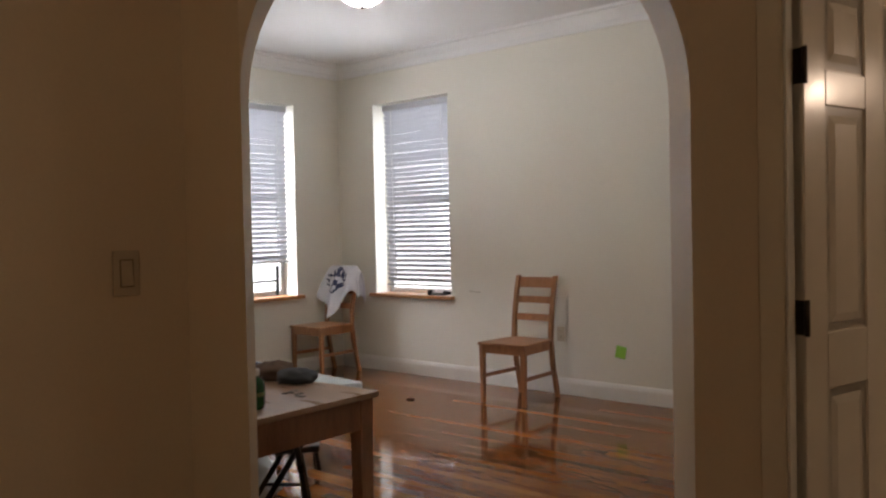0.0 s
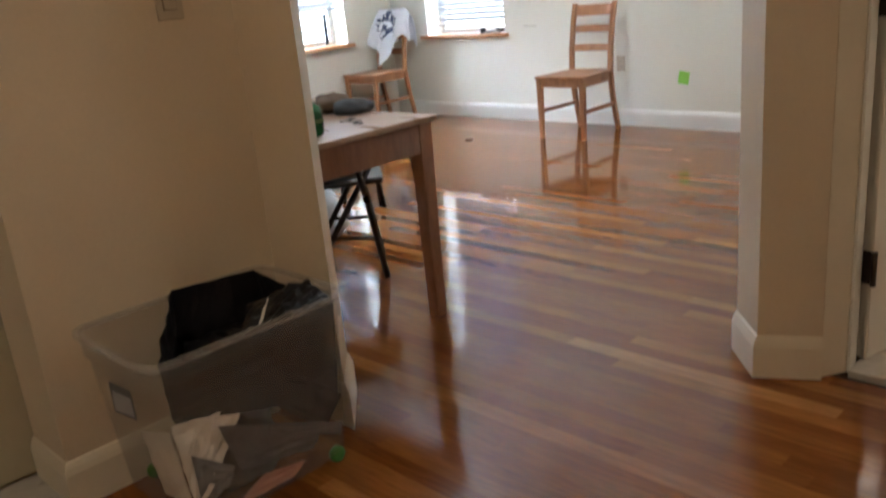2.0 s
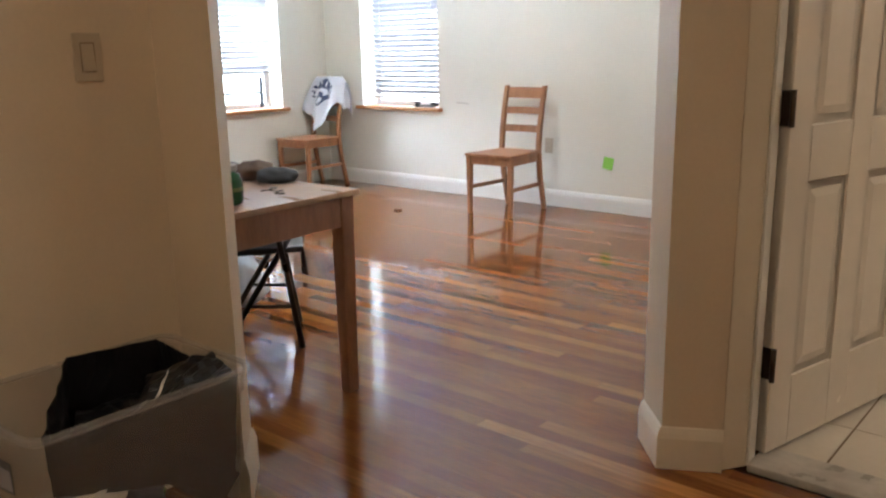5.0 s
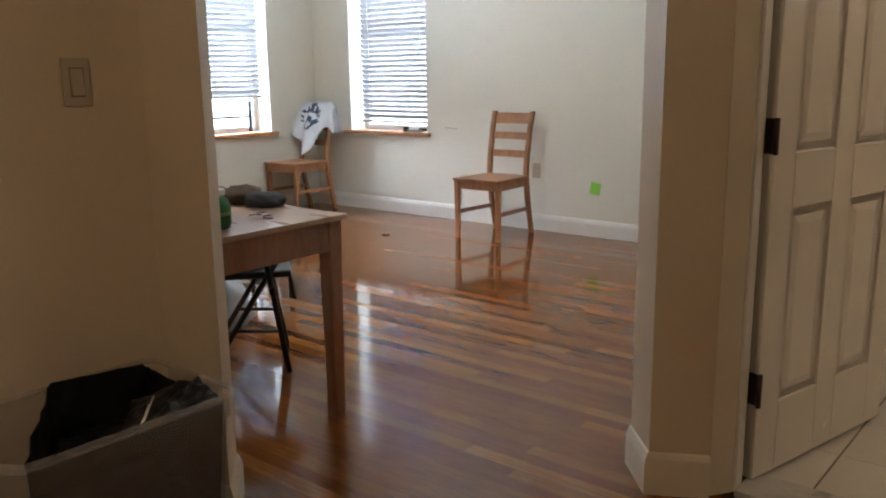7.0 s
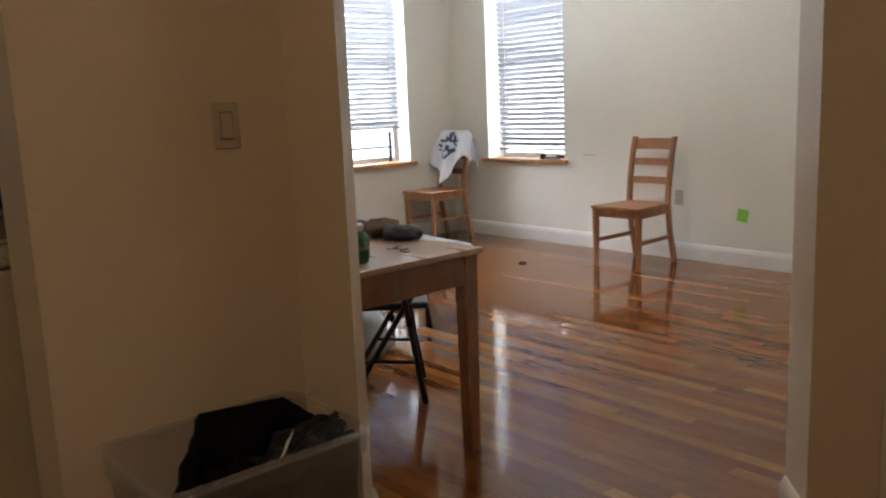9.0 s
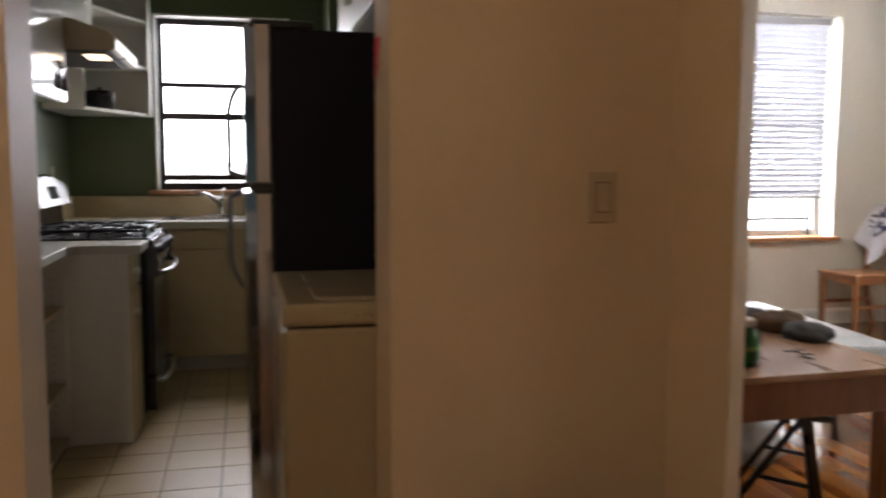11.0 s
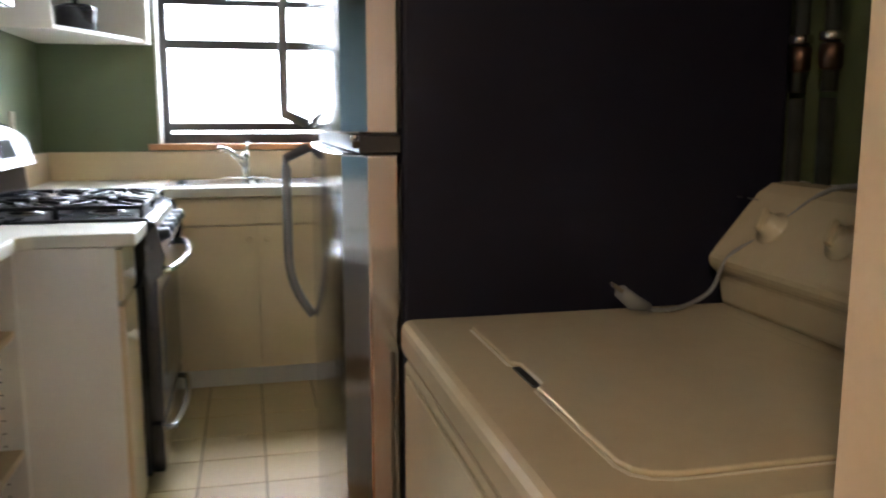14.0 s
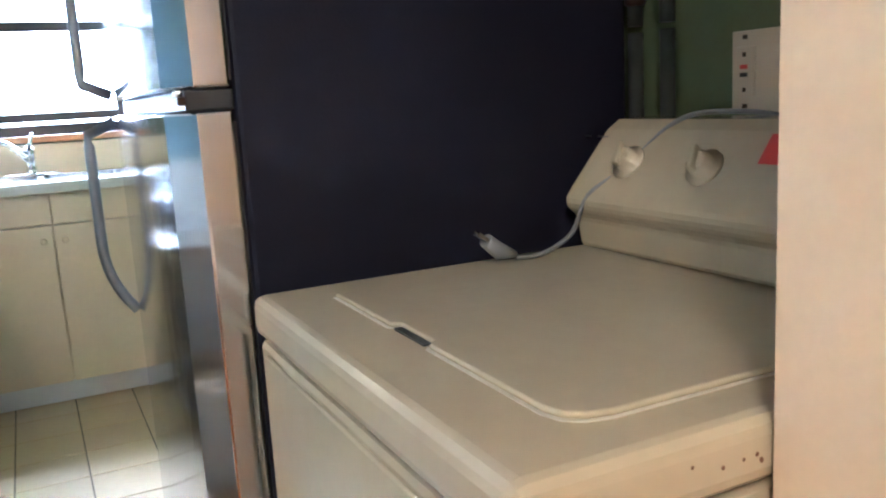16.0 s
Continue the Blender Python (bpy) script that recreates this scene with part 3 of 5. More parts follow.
# ---- dining chairs ----
def bar(bm, a, b, w, d, w2=None, d2=None):
    """A square bar from a to b, w across x and d across y, upright sections."""
    w2, d2 = w2 or w, d2 or d
    secs = []
    for p, ww, dd in ((a, w, d), (b, w2, d2)):
        secs.append([(p[0] - ww / 2, p[1] - dd / 2, p[2]), (p[0] + ww / 2, p[1] - dd / 2, p[2]), (p[0] + ww / 2, p[1] + dd / 2, p[2]), (p[0] - ww / 2, p[1] + dd / 2, p[2])])
    return loft(bm, secs)


def dining_chair(m, label):
    c = thing("dining_chair", label, "chair", m, group="dining chairs")
    bm = prism(bmesh.new(), [(-0.21, -0.225), (0.21, -0.225), (0.185, 0.215), (-0.185, 0.215)], 0.434, 0.455)
    part("seat", bm, PINE, c, bevel=0.006)
    part("apron", box(bmesh.new(), -0.165, 0.165, -0.205, -0.185, 0.375, 0.433), PINE, c, bevel=0.002)
    part("apron", box(bmesh.new(), -0.15, 0.15, 0.175, 0.195, 0.375, 0.433), PINE, c, bevel=0.002)
    for s in (-1, 1):
        bm = bmesh.new()
        loft(bm, [[(s * 0.185 + dx, -0.17, z) for dx, z in ((-0.01, 0.375), (0.01, 0.375), (0.01, 0.433), (-0.01, 0.433))], [(s * 0.165 + dx, 0.175, z) for dx, z in ((-0.01, 0.375), (0.01, 0.375), (0.01, 0.433), (-0.01, 0.433))]])
        part("apron", bm, PINE, c, bevel=0.002)
        part("leg", bar(bmesh.new(), (s * 0.185, -0.192, 0), (s * 0.185, -0.192, 0.4335), 0.03, 0.03, 0.04, 0.04), PINE, c, bevel=0.004)
        bm = bmesh.new()
        pts = [(0.285, 0.0), (0.225, 0.25), (0.198, 0.45), (0.21, 0.6), (0.245, 0.8), (0.28, 0.93)]
        secs = []
        for k, (y, z) in enumerate(pts):
            x, w, d = s * (0.168 + 0.006 * (z > 0.5) * (z - 0.5)), 0.034, 0.036 - 0.010 * abs(z - 0.45)
            secs.append([(x - w / 2, y - d / 2, z), (x + w / 2, y - d / 2, z), (x + w / 2, y + d / 2, z), (x - w / 2, y + d / 2, z)])
        part("back_post", loft(bm, secs), PINE, c, bevel=0.004)
        bm = bmesh.new()
        loft(bm, [[(s * 0.185 + dx, -0.176, z) for dx, z in ((-0.009, 0.185), (0.009, 0.185), (0.009, 0.213), (-0.009, 0.213))], [(s * 0.168 + dx, 0.226, z) for dx, z in ((-0.009, 0.185), (0.009, 0.185), (0.009, 0.213), (-0.009, 0.213))]])
        part("stretcher", bm, PINE, c, bevel=0.002)
    for z, h, y in ((0.876, 0.08, 0.266), (0.745, 0.05, 0.236), (0.61, 0.05, 0.212)):
        bm = bmesh.new()
        secs = []
        for k in range(7):
            x = -0.152 + 0.304 * k / 6
            bow = 0.018 * (1 - (x / 0.152) ** 2)
            secs.append([(x, y + bow - 0.009, z - h / 2), (x, y + bow + 0.009, z - h / 2), (x, y + bow + 0.027, z + h / 2), (x, y + bow + 0.009, z + h / 2)])
        part("slat", loft(bm, secs), PINE, c)
    return c


chair_a = dining_chair(pose(-3.73, 5.905, 0, 0, 0, 1), "brown stained pine dining chair with three back slats")
chair_b = dining_chair(pose(-5.90, 5.87, 0, 0, 0, 1), "brown stained pine dining chair with a shirt over its back")

# shirt thrown over the second chair's back
bm = bmesh.new()
NU, NV = 30, 44
grid_v = []
for i in range(NU + 1):
    u = i / NU * 2 - 1
    row = []
    front = 0.22 + 0.25 * max(0.0, 1 - 1.25 * abs(u + 0.05)) + 0.03 * math.sin(6 * u)
    for j in range(NV + 1):
        v = j / NV
        s = v * (front + 0.26) - front          # negative in front, positive behind
        fall = -s if s < 0 else s
        side = -1 if s < 0 else 1
        depth = 0.03 * math.tanh(fall / 0.03) + 0.10 * fall * (0.6 if side < 0 else 0.25)
        fold = 0.022 * math.sin(9 * u + 3 * s) * min(1, fall / 0.12) + 0.012 * noise.noise((u * 4, s * 9, 1.0))
        x = u * (0.225 + 0.05 * min(1, fall / 0.2)) * (1 - 0.35 * max(0, -s - 0.2) / 0.25)
        z = 0.945 - fall + 0.028 * math.exp(-(fall / 0.03) ** 2) - 0.09 * max(0, abs(u) - 0.72) ** 1.2 * 3
        y = 0.31 + side * depth + (-0.055 if s < 0 else 0.02) * min(1, fall / 0.3) * 0.4 + fold - (0.28 * fall if s < 0 else 0.15 * fall)
        row.append(bm.verts.new((x, y, z)))
    grid_v.append(row)
for i in range(NU):
    for j in range(NV):
        f = bm.faces.new((grid_v[i][j], grid_v[i + 1][j], grid_v[i + 1][j + 1], grid_v[i][j + 1]))
        f.smooth = True
        cx = f.calc_center_median()
        if cx.y < 0.33 and ((cx.x + 0.03) / 0.13) ** 2 + ((cx.z - 0.84) / 0.12) ** 2 < 1 and noise.noise((cx.x * 22, 0, cx.z * 22)) > 0.02:
            f.material_index = 1
me = bpy.data.meshes.new("shirt")
bm.normal_update()
bm.to_mesh(me)
bm.free()
me.materials.append(SHIRT_WHITE), me.materials.append(SHIRT_PRINT)
shirt = tagged(new("shirt", me), "white cotton shirt with dark blue print hung over a chair", "shirt")
shirt.matrix_basis = pose(-5.90, 5.84, 0.015, 0, 0, 1)
thick = shirt.modifiers.new("thick", "SOLIDIFY")
thick.thickness = 0.004

# ---- table and what lies on it ----
TX, TY, TZ = -2.115, 2.855, 0.741
table = thing("dining_table", "brown stained pine dining table with square legs", "table", pose(TX, TY, 0, 0, 0, 1.5))
L_, W_ = 1.18, 0.74
part("tabletop", box(bmesh.new(), -L_, 0, -W_, 0, TZ - 0.02, TZ), TABLE_WOOD, table, bevel=0.003)
for x in (-0.045, -L_ + 0.045):
    for y in (-0.045, -W_ + 0.045):
        part("leg", bar(bmesh.new(), (x, y, 0), (x, y, TZ - 0.021), 0.046, 0.046, 0.06, 0.06), SHADED_PINE, table, bevel=0.004)
part("apron", box(bmesh.new(), -0.075 + 0.038, -0.02, -W_ + 0.076, -0.076, TZ - 0.125, TZ - 0.021), SHADED_PINE, table, bevel=0.002)
part("apron", box(bmesh.new(), -L_ + 0.02, -L_ + 0.038, -W_ + 0.076, -0.076, TZ - 0.125, TZ - 0.021), SHADED_PINE, table, bevel=0.002)
for y in (-0.038, -W_ + 0.02):
    part("apron", box(bmesh.new(), -L_ + 0.076, -0.076, y, y + 0.018, TZ - 0.125, TZ - 0.021), SHADED_PINE, table, bevel=0.002)

jar = thing("jar", "dark green glass jar with a yellow label on the table", "jar", pose(-2.235, 2.40, TZ))
part("body", lathe(bmesh.new(), [(0.03, 0), (0.046, 0.004), (0.05, 0.02), (0.05, 0.075), (0.044, 0.095), (0.03, 0.104), (0.03, 0.108)], 24), JAR_GREEN, jar)
part("lid", lathe(bmesh.new(), [(0.033, 0.108), (0.034, 0.11), (0.034, 0.124), (0.03, 0.127)], 24), PAPER, jar, "white screw lid")
part("label", lathe(bmesh.new(), [(0.0504, 0.045), (0.0508, 0.046), (0.0508, 0.056), (0.0504, 0.057)], 24), LABEL_YELLOW, jar, "yellow green paper label")

keys = thing("key_bunch", "small bunch of metal keys lying on the table", "keys", pose(-2.28, 2.615, TZ, 0, 0, 20))
for k in range(4):
    a = k * 1.3
    bm = box(bmesh.new(), 0.006, 0.03, -0.005, 0.005, 0.001 + 0.004 * k, 0.004 + 0.004 * k, Matrix.Rotation(a, 4, "Z"))
    lathe(bm, [(0.006, 0.001 + 0.004 * k), (0.011, 0.0015 + 0.004 * k), (0.006, 0.004 + 0.004 * k)], 10, Matrix.Rotation(a, 4, "Z") @ Matrix.Translation((0.033, 0, 0)))
    part("key", bm, BRONZE, keys)
part("ring", tube(bmesh.new(), [(0.014 * math.cos(q), 0.014 * math.sin(q), 0.02) for q in (k * math.pi / 6 for k in range(12))], 0.0015, 6, True), DULL_STEEL, keys)


def bundle(bm, rx, ry, rz, seed, rough=0.25, seg=28):
    """A crumpled soft mound with its base at z = 0."""
    rings = []
    for i in range(seg // 2 + 1):
        t = math.pi * i / (seg // 2)
        ring = []
        for j in range(seg):
            p = 2 * math.pi * j / seg
            d = Vector((math.sin(t) * math.cos(p), math.sin(t) * math.sin(p), math.cos(t)))
            k = 1 + rough * noise.noise(d * 2.2 + Vector((seed, 0, 0))) + rough * 0.5 * noise.noise(d * 6 + Vector((0, seed, 0)))
            ring.append(bm.verts.new((rx * k * d.x, ry * k * d.y, max(0, rz * (k * d.z + 0.55)))))
        rings.append(ring)
    for ra, rb in zip(rings, rings[1:]):
        for j in range(seg):
            f = bm.faces.new((ra[j], ra[(j + 1) % seg], rb[(j + 1) % seg], rb[j]))
            f.smooth = True
    bmesh.ops.remove_doubles(bm, verts=bm.verts, dist=0.0005)
    return bm


jacket = thing("jacket", "crumpled slate grey jacket heaped on the table edge", "jacket", pose(-2.63, 2.80, TZ))
for dx_, rx_, ry_, rz_, sd_, m_, nm_ in ((-0.15, 0.1, 0.07, 0.03, 3.0, GREY_CLOTH, "sleeve"), (0.135, 0.08, 0.07, 0.034, 14.0, GREY_CLOTH, "collar"), (0.0, 0.08, 0.085, 0.043, 8.0, BROWN_CLOTH, "lining")):
    bm = bundle(bmesh.new(), rx_, ry_, rz_, sd_, 0.22)
    bmesh.ops.translate(bm, vec=(dx_, 0, 0), verts=bm.verts)
    part(nm_, bm, m_, jacket)


# ---- folding chair under the table, padded bench beyond ----
fold = thing("folding_chair", "black steel folding chair pushed under the table", "chair", pose(-2.65, 3.0, 0, 0, 0, 51.5))
for y in (0.0, 0.34):
    part("leg", tube(bmesh.new(), [(0.0, y, 0.0), (-0.075, y, 0.50), (-0.085, y, 0.56)], 0.0125, 10), BLACK_STEEL, fold)
    part("leg", tube(bmesh.new(), [(-0.33, y + 0.014, 0.0), (-0.13, y + 0.014, 0.315), (0.03, y + 0.014, 0.56)], 0.0125, 10), BLACK_STEEL, fold)
    part("stretcher", tube(bmesh.new(), [(-0.032, y, 0.18), (-0.217, y + 0.01, 0.19)], 0.008, 8), BLACK_STEEL, fold)
part("seat", box(bmesh.new(), -0.30, 0.03, 0.02, 0.33, 0.40, 0.43), BLACK_PLASTIC, fold, bevel=0.01)
bag = tagged(part("tote_bag", bundle(bmesh.new(), 0.15, 0.14, 0.09, 5.0, 0.3), BLACK_BAG), "black soft bag lying on the folding chair", "bag")
bag.matrix_basis = pose(-2.93, 2.97, 0.43, 0, 0, 50)
sack = tagged(part("plastic_bag", bundle(bmesh.new(), 0.14, 0.13, 0.17, 12.0, 0.35), CUSHION), "pale blue crumpled plastic bag on the floor", "bag")
sack.matrix_basis = pose(-3.42, 3.22, 0.0, 0, 0, 40)

bench = thing("padded_bench", "low pale blue grey padded bench on black legs", "bench", pose(-3.516, 4.110, 0, 0, 0, -6.0))
part("pad", box(bmesh.new(), -1.35, 0, -0.36, 0, 0.375, 0.44), CUSHION, bench, bevel=0.02, segments=3)
part("frame", box(bmesh.new(), -1.32, -0.03, -0.33, -0.03, 0.355, 0.3745), BLACK_STEEL, bench)
for x0_, x1_ in ((-0.10, -0.02), (-0.42, -0.44), (-1.25, -1.30)):
    for y in (-0.31, -0.05):
        part("leg", tube(bmesh.new(), [(x0_, y, 0.356), (x1_, y, 0.0)], 0.014, 10), BLACK_STEEL, bench)
    part("crossbar", tube(bmesh.new(), [(x0_ + 0.01, -0.31, 0.31), (x0_ + 0.01, -0.05, 0.31)], 0.009, 8), BLACK_STEEL, bench)

leaf = tagged(part("dry_leaf", bundle(bmesh.new(), 0.035, 0.018, 0.009, 2.0, 0.5, 12), CRUMB), "small brown dry leaf on the floor", "leaf")
leaf.matrix_basis = pose(-4.43, 5.46, 0, 0, 0, 30)

note = tagged(part("sticky_note", box(bmesh.new(), -0.042, 0.042, -0.0015, 0, -0.045, 0.045), GREEN_NOTE), "bright green square paper note stuck on wall", "note")
note.matrix_basis = pose(-3.09, WY - 0.0012, 0.365, 0, 9, 0)


def outlet(name, m, label, material, w=0.07, h=0.115, sockets=2):
    o = thing(name, label, "outlet", m)
    part("plate", box(bmesh.new(), -w / 2, w / 2, -0.006, 0, -h / 2, h / 2), material, o, bevel=0.002)
    for k in range(sockets):
        z = (k - (sockets - 1) / 2) * 0.04
        s = part("socket", box(bmesh.new(), -0.017, 0.017, -0.008, -0.005, z - 0.014, z + 0.014), material, o, bevel=0.0008)
        for x in (-0.006, 0.006):
            part("slot", box(bmesh.new(), x - 0.001, x + 0.001, -0.0086, -0.0078, z - 0.005, z + 0.005), BLACK_PLASTIC, s)
    return o


outlet("wall_outlet", pose(-3.61, WY, 0.468), "ivory double outlet on the cream wall", PLATE)
switch = thing("light_switch", "ivory rocker light switch on the hall wall", "light switch", pose(-2.065, 1.908, 1.2, 0, 0, 90))
part("plate", box(bmesh.new(), -0.036, 0.036, -0.006, 0, -0.058, 0.058), PLATE, switch, bevel=0.002)
# darker brown outline round the rocker
part("rocker_joint", box(bmesh.new(), -0.0185, 0.0185, -0.0068, -0.0055, -0.0355, 0.0355), JOINT_BROWN, switch)
part("rocker", loft(bmesh.new(), [[(x, -0.0055, -0.033), (x, -0.012, -0.033), (x, -0.007, 0.033), (x, -0.0055, 0.033)] for x in (-0.016, 0.016)]), PLATE, switch, bevel=0.001)
for z in (-0.047, 0.047):
    part("screw", lathe(bmesh.new(), [(0.003, 0), (0.003, 0.001)], 8, Matrix.Translation((0, -0.006, z)) @ Matrix.Rotation(radians(90), 4, "X")), PLATE, switch)
smudge = tagged(part("wall_smudge", box(bmesh.new(), -0.06, 0.07, -0.0012, 0, -0.004, 0.004), SCUFF_AND_LID_GLINT), "faint grey scuff on the cream wall", "scuff", kind="structure")
smudge.matrix_basis = pose(-4.47, WY - 0.0003, 0.77, 0, 3, 0)


# ---- plastic tub with wheels beside the switch wall ----
def rounded(x0, x1, y0, y1, z, r=0.05, n=5):
    out = []
    for cx, cy, a in ((x1 - r, y1 - r, 0), (x0 + r, y1 - r, 90), (x0 + r, y0 + r, 180), (x1 - r, y0 + r, 270)):
        for k in range(n):
            t = radians(a + 90 * k / (n - 1))
            out.append((cx + r * math.cos(t), cy + r * math.sin(t), z))
    return out


tub = thing("storage_tub", "cloudy translucent plastic storage tub full of rubbish", "storage tub", pose(-1.85, 1.76, 0))
RZ = 0.46
outer = [rounded(-0.165, 0.165, -0.21, 0.21, 0.012), rounded(-0.18, 0.18, -0.228, 0.228, 0.03), rounded(-0.188, 0.188, -0.258, 0.258, RZ - 0.07), rounded(-0.194, 0.194, -0.266, 0.266, RZ - 0.06), rounded(-0.195, 0.195, -0.268, 0.268, RZ - 0.01)]
bm = bmesh.new()
rings = [[bm.verts.new(p) for p in sec] for sec in outer]
for ra, rb in zip(rings, rings[1:]):
    for q in range(len(ra)):
        f = bm.faces.new((ra[q], ra[(q + 1) % len(ra)], rb[(q + 1) % len(rb)], rb[q]))
        f.smooth = True
bm.faces.new(rings[0][::-1])
body = part("body", bm, TUB, tub)
wall_ = body.modifiers.new("wall", "SOLIDIFY")
wall_.thickness, wall_.offset = 0.003, 1.0
bm = bmesh.new()
prof = [(0, -0.010), (0.006, -0.008), (0.010, -0.014), (0.012, -0.013), (0.011, 0.0), (0.0, 0.002)]
secs = [rounded(-0.195 - o, 0.195 + o, -0.268 - o, 0.268 + o, RZ + z) for o, z in prof]
rr = [[bm.verts.new(p) for p in sec] for sec in secs]
for k in range(len(rr)):
    ra, rb = rr[k], rr[(k + 1) % len(rr)]
    for q in range(len(ra)):
        bm.faces.new((ra[q], ra[(q + 1) % len(ra)], rb[(q + 1) % len(rb)], rb[q]))
part("rim", bm, TUB_RIM, tub)
for x, y in ((0.158, -0.155), (0.158, 0.185), (-0.158, -0.155), (-0.158, 0.185)):
    part("wheel", lathe(bmesh.new(), [(0.012, -0.008), (0.02, -0.009), (0.022, 0.0), (0.02, 0.009), (0.012, 0.008)], 16, Matrix.Translation((x + math.copysign(0.012, x), y, 0.0235)) @ Matrix.Rotation(radians(90), 4, "Y")), WHEEL_GREEN, tub, "green plastic wheel")
part("sticker", loft(bmesh.new(), [[(x, y, z) for x, z in ((-0.055, 0.28), (0.064, 0.296), (0.061, 0.368), (-0.052, 0.36))] for y in (-0.2615, -0.263)]), PAPER_GREY, tub, "dark framed printed sticker")
part("sticker_print", loft(bmesh.new(), [[(x, y, z) for x, z in ((-0.043, 0.289), (0.057, 0.302), (0.054, 0.348), (-0.04, 0.34))] for y in (-0.2632, -0.264)]), PANEL_WHITE, tub)

# rubbish inside and above the tub
liner = thing("bin_liner", "black plastic liner standing out of the tub", "bin liner", pose(-1.85, 1.76, 0))


def flap(bm, pts, seed, nu=10, nv=8, amp=0.012):
    """A crumpled sheet between four corners."""
    a, b, c, d = [Vector(p) for p in pts]
    nrm = (b - a).cross(d - a).normalized()
    rows = []
    for i in range(nu + 1):
        u = i / nu
        row = []
        for j in range(nv + 1):
            v = j / nv
            p = a.lerp(b, u).lerp(d.lerp(c, u), v)
            row.append(bm.verts.new(p + nrm * amp * (noise.noise((u * 5 + seed, v * 5, seed)) + 0.5 * noise.noise((u * 13, v * 13 + seed, 2)))))
        rows.append(row)
    for i in range(nu):
        for j in range(nv):
            bm.faces.new((rows[i][j], rows[i + 1][j], rows[i + 1][j + 1], rows[i][j + 1]))
    return bm


def sheet(name, pts, material, parent, seed, amp=0.012, label=""):
    ob = part(name, flap(bmesh.new(), pts, seed, amp=amp), material, parent, label)
    s = ob.modifiers.new("thick", "SOLIDIFY")
    s.thickness = 0.002
    return ob


sheet("back", [(-0.13, -0.09, 0.12), (-0.13, 0.21, 0.12), (-0.10, 0.19, 0.485), (-0.10, -0.045, 0.505)], BLACK_BAG, liner, 4.0, 0.006)
sheet("side", [(-0.14, -0.06, 0.12), (0.15, -0.20, 0.14), (0.172, -0.235, 0.452), (-0.10, -0.045, 0.505)], BLACK_BAG, liner, 1.0, 0.008)
sheet("far_side", [(-0.10, 0.19, 0.485), (-0.02, 0.235, 0.44), (0.0, 0.22, 0.12), (-0.12, 0.21, 0.12)], BLACK_BAG, liner, 11.0, 0.008)
sheet("inside", [(-0.12, -0.03, 0.36), (-0.10, 0.22, 0.35), (0.15, 0.22, 0.38), (0.15, -0.17, 0.38)], BLACK_BAG, liner, 9.0, 0.03)
sheet("flap", [(0.165, -0.03, 0.43), (0.165, 0.235, 0.445), (0.06, 0.245, 0.472), (0.0, 0.10, 0.44)], BLACK_BAG, liner, 7.0, 0.018)
sheet("front", [(0.165, -0.225, 0.31), (0.168, 0.215, 0.17), (0.178, 0.235, 0.44), (0.178, -0.235, 0.44)], BLACK_BAG, liner, 17.0, 0.008)
sheet("front_fold", [(0.158, 0.0, 0.26), (0.158, 0.17, 0.10), (0.172, 0.225, 0.18), (0.172, 0.05, 0.34)], BLACK_BAG, liner, 23.0, 0.008)
sheet("rim_tear", [(0.17, 0.02, 0.45), (0.16, 0.04, 0.452), (0.10, 0.10, 0.476), (0.105, 0.09, 0.47)], PAPER, liner, 15.0, 0.003, "pale torn edge")
litter = thing("paper_rubbish", "white paper and cardboard scraps inside the tub", "rubbish", pose(-1.85, 1.76, 0.016))
sheet("paper", [(0.168, -0.215, 0.06), (0.16, -0.10, 0.17), (0.17, -0.06, 0.26), (0.17, -0.235, 0.285)], PAPER, litter, 2.0, 0.012)
sheet("paper", [(-0.02, -0.205, 0.03), (0.15, -0.212, 0.03), (0.165, -0.238, 0.27), (0.01, -0.238, 0.22)], PAPER, litter, 3.0, 0.008)
sheet("grey_paper", [(0.170, -0.20, 0.05), (0.166, -0.12, 0.08), (0.172, -0.105, 0.12), (0.174, -0.205, 0.20)], GREY_CORD, litter, 31.0, 0.006)
sheet("paper_edge", [(0.1745, -0.215, 0.075), (0.1745, -0.205, 0.07), (0.1765, -0.165, 0.105), (0.1765, -0.175, 0.115)], PAPER, litter, 33.0, 0.002)
sheet("cardboard", [(0.166, -0.13, 0.012), (0.166, 0.05, 0.008), (0.168, 0.09, 0.035), (0.169, -0.03, 0.06)], PAPER_PINK, litter, 6.0, 0.004)
sheet("magazine", [(0.168, -0.09, 0.10), (0.168, 0.12, 0.055), (0.173, 0.16, 0.115), (0.175, -0.13, 0.24)], PAPER_GREY, litter, 8.0, 0.006)
sheet("magazine", [(0.176, 0.0, 0.155), (0.174, 0.2, 0.06), (0.176, 0.215, 0.09), (0.178, 0.0, 0.185)], PAPER_GREY, litter, 28.0, 0.004)
part("heap", bundle(bmesh.new(), 0.1, 0.13, 0.1, 21.0, 0.3), PAPER_GREY, litter)

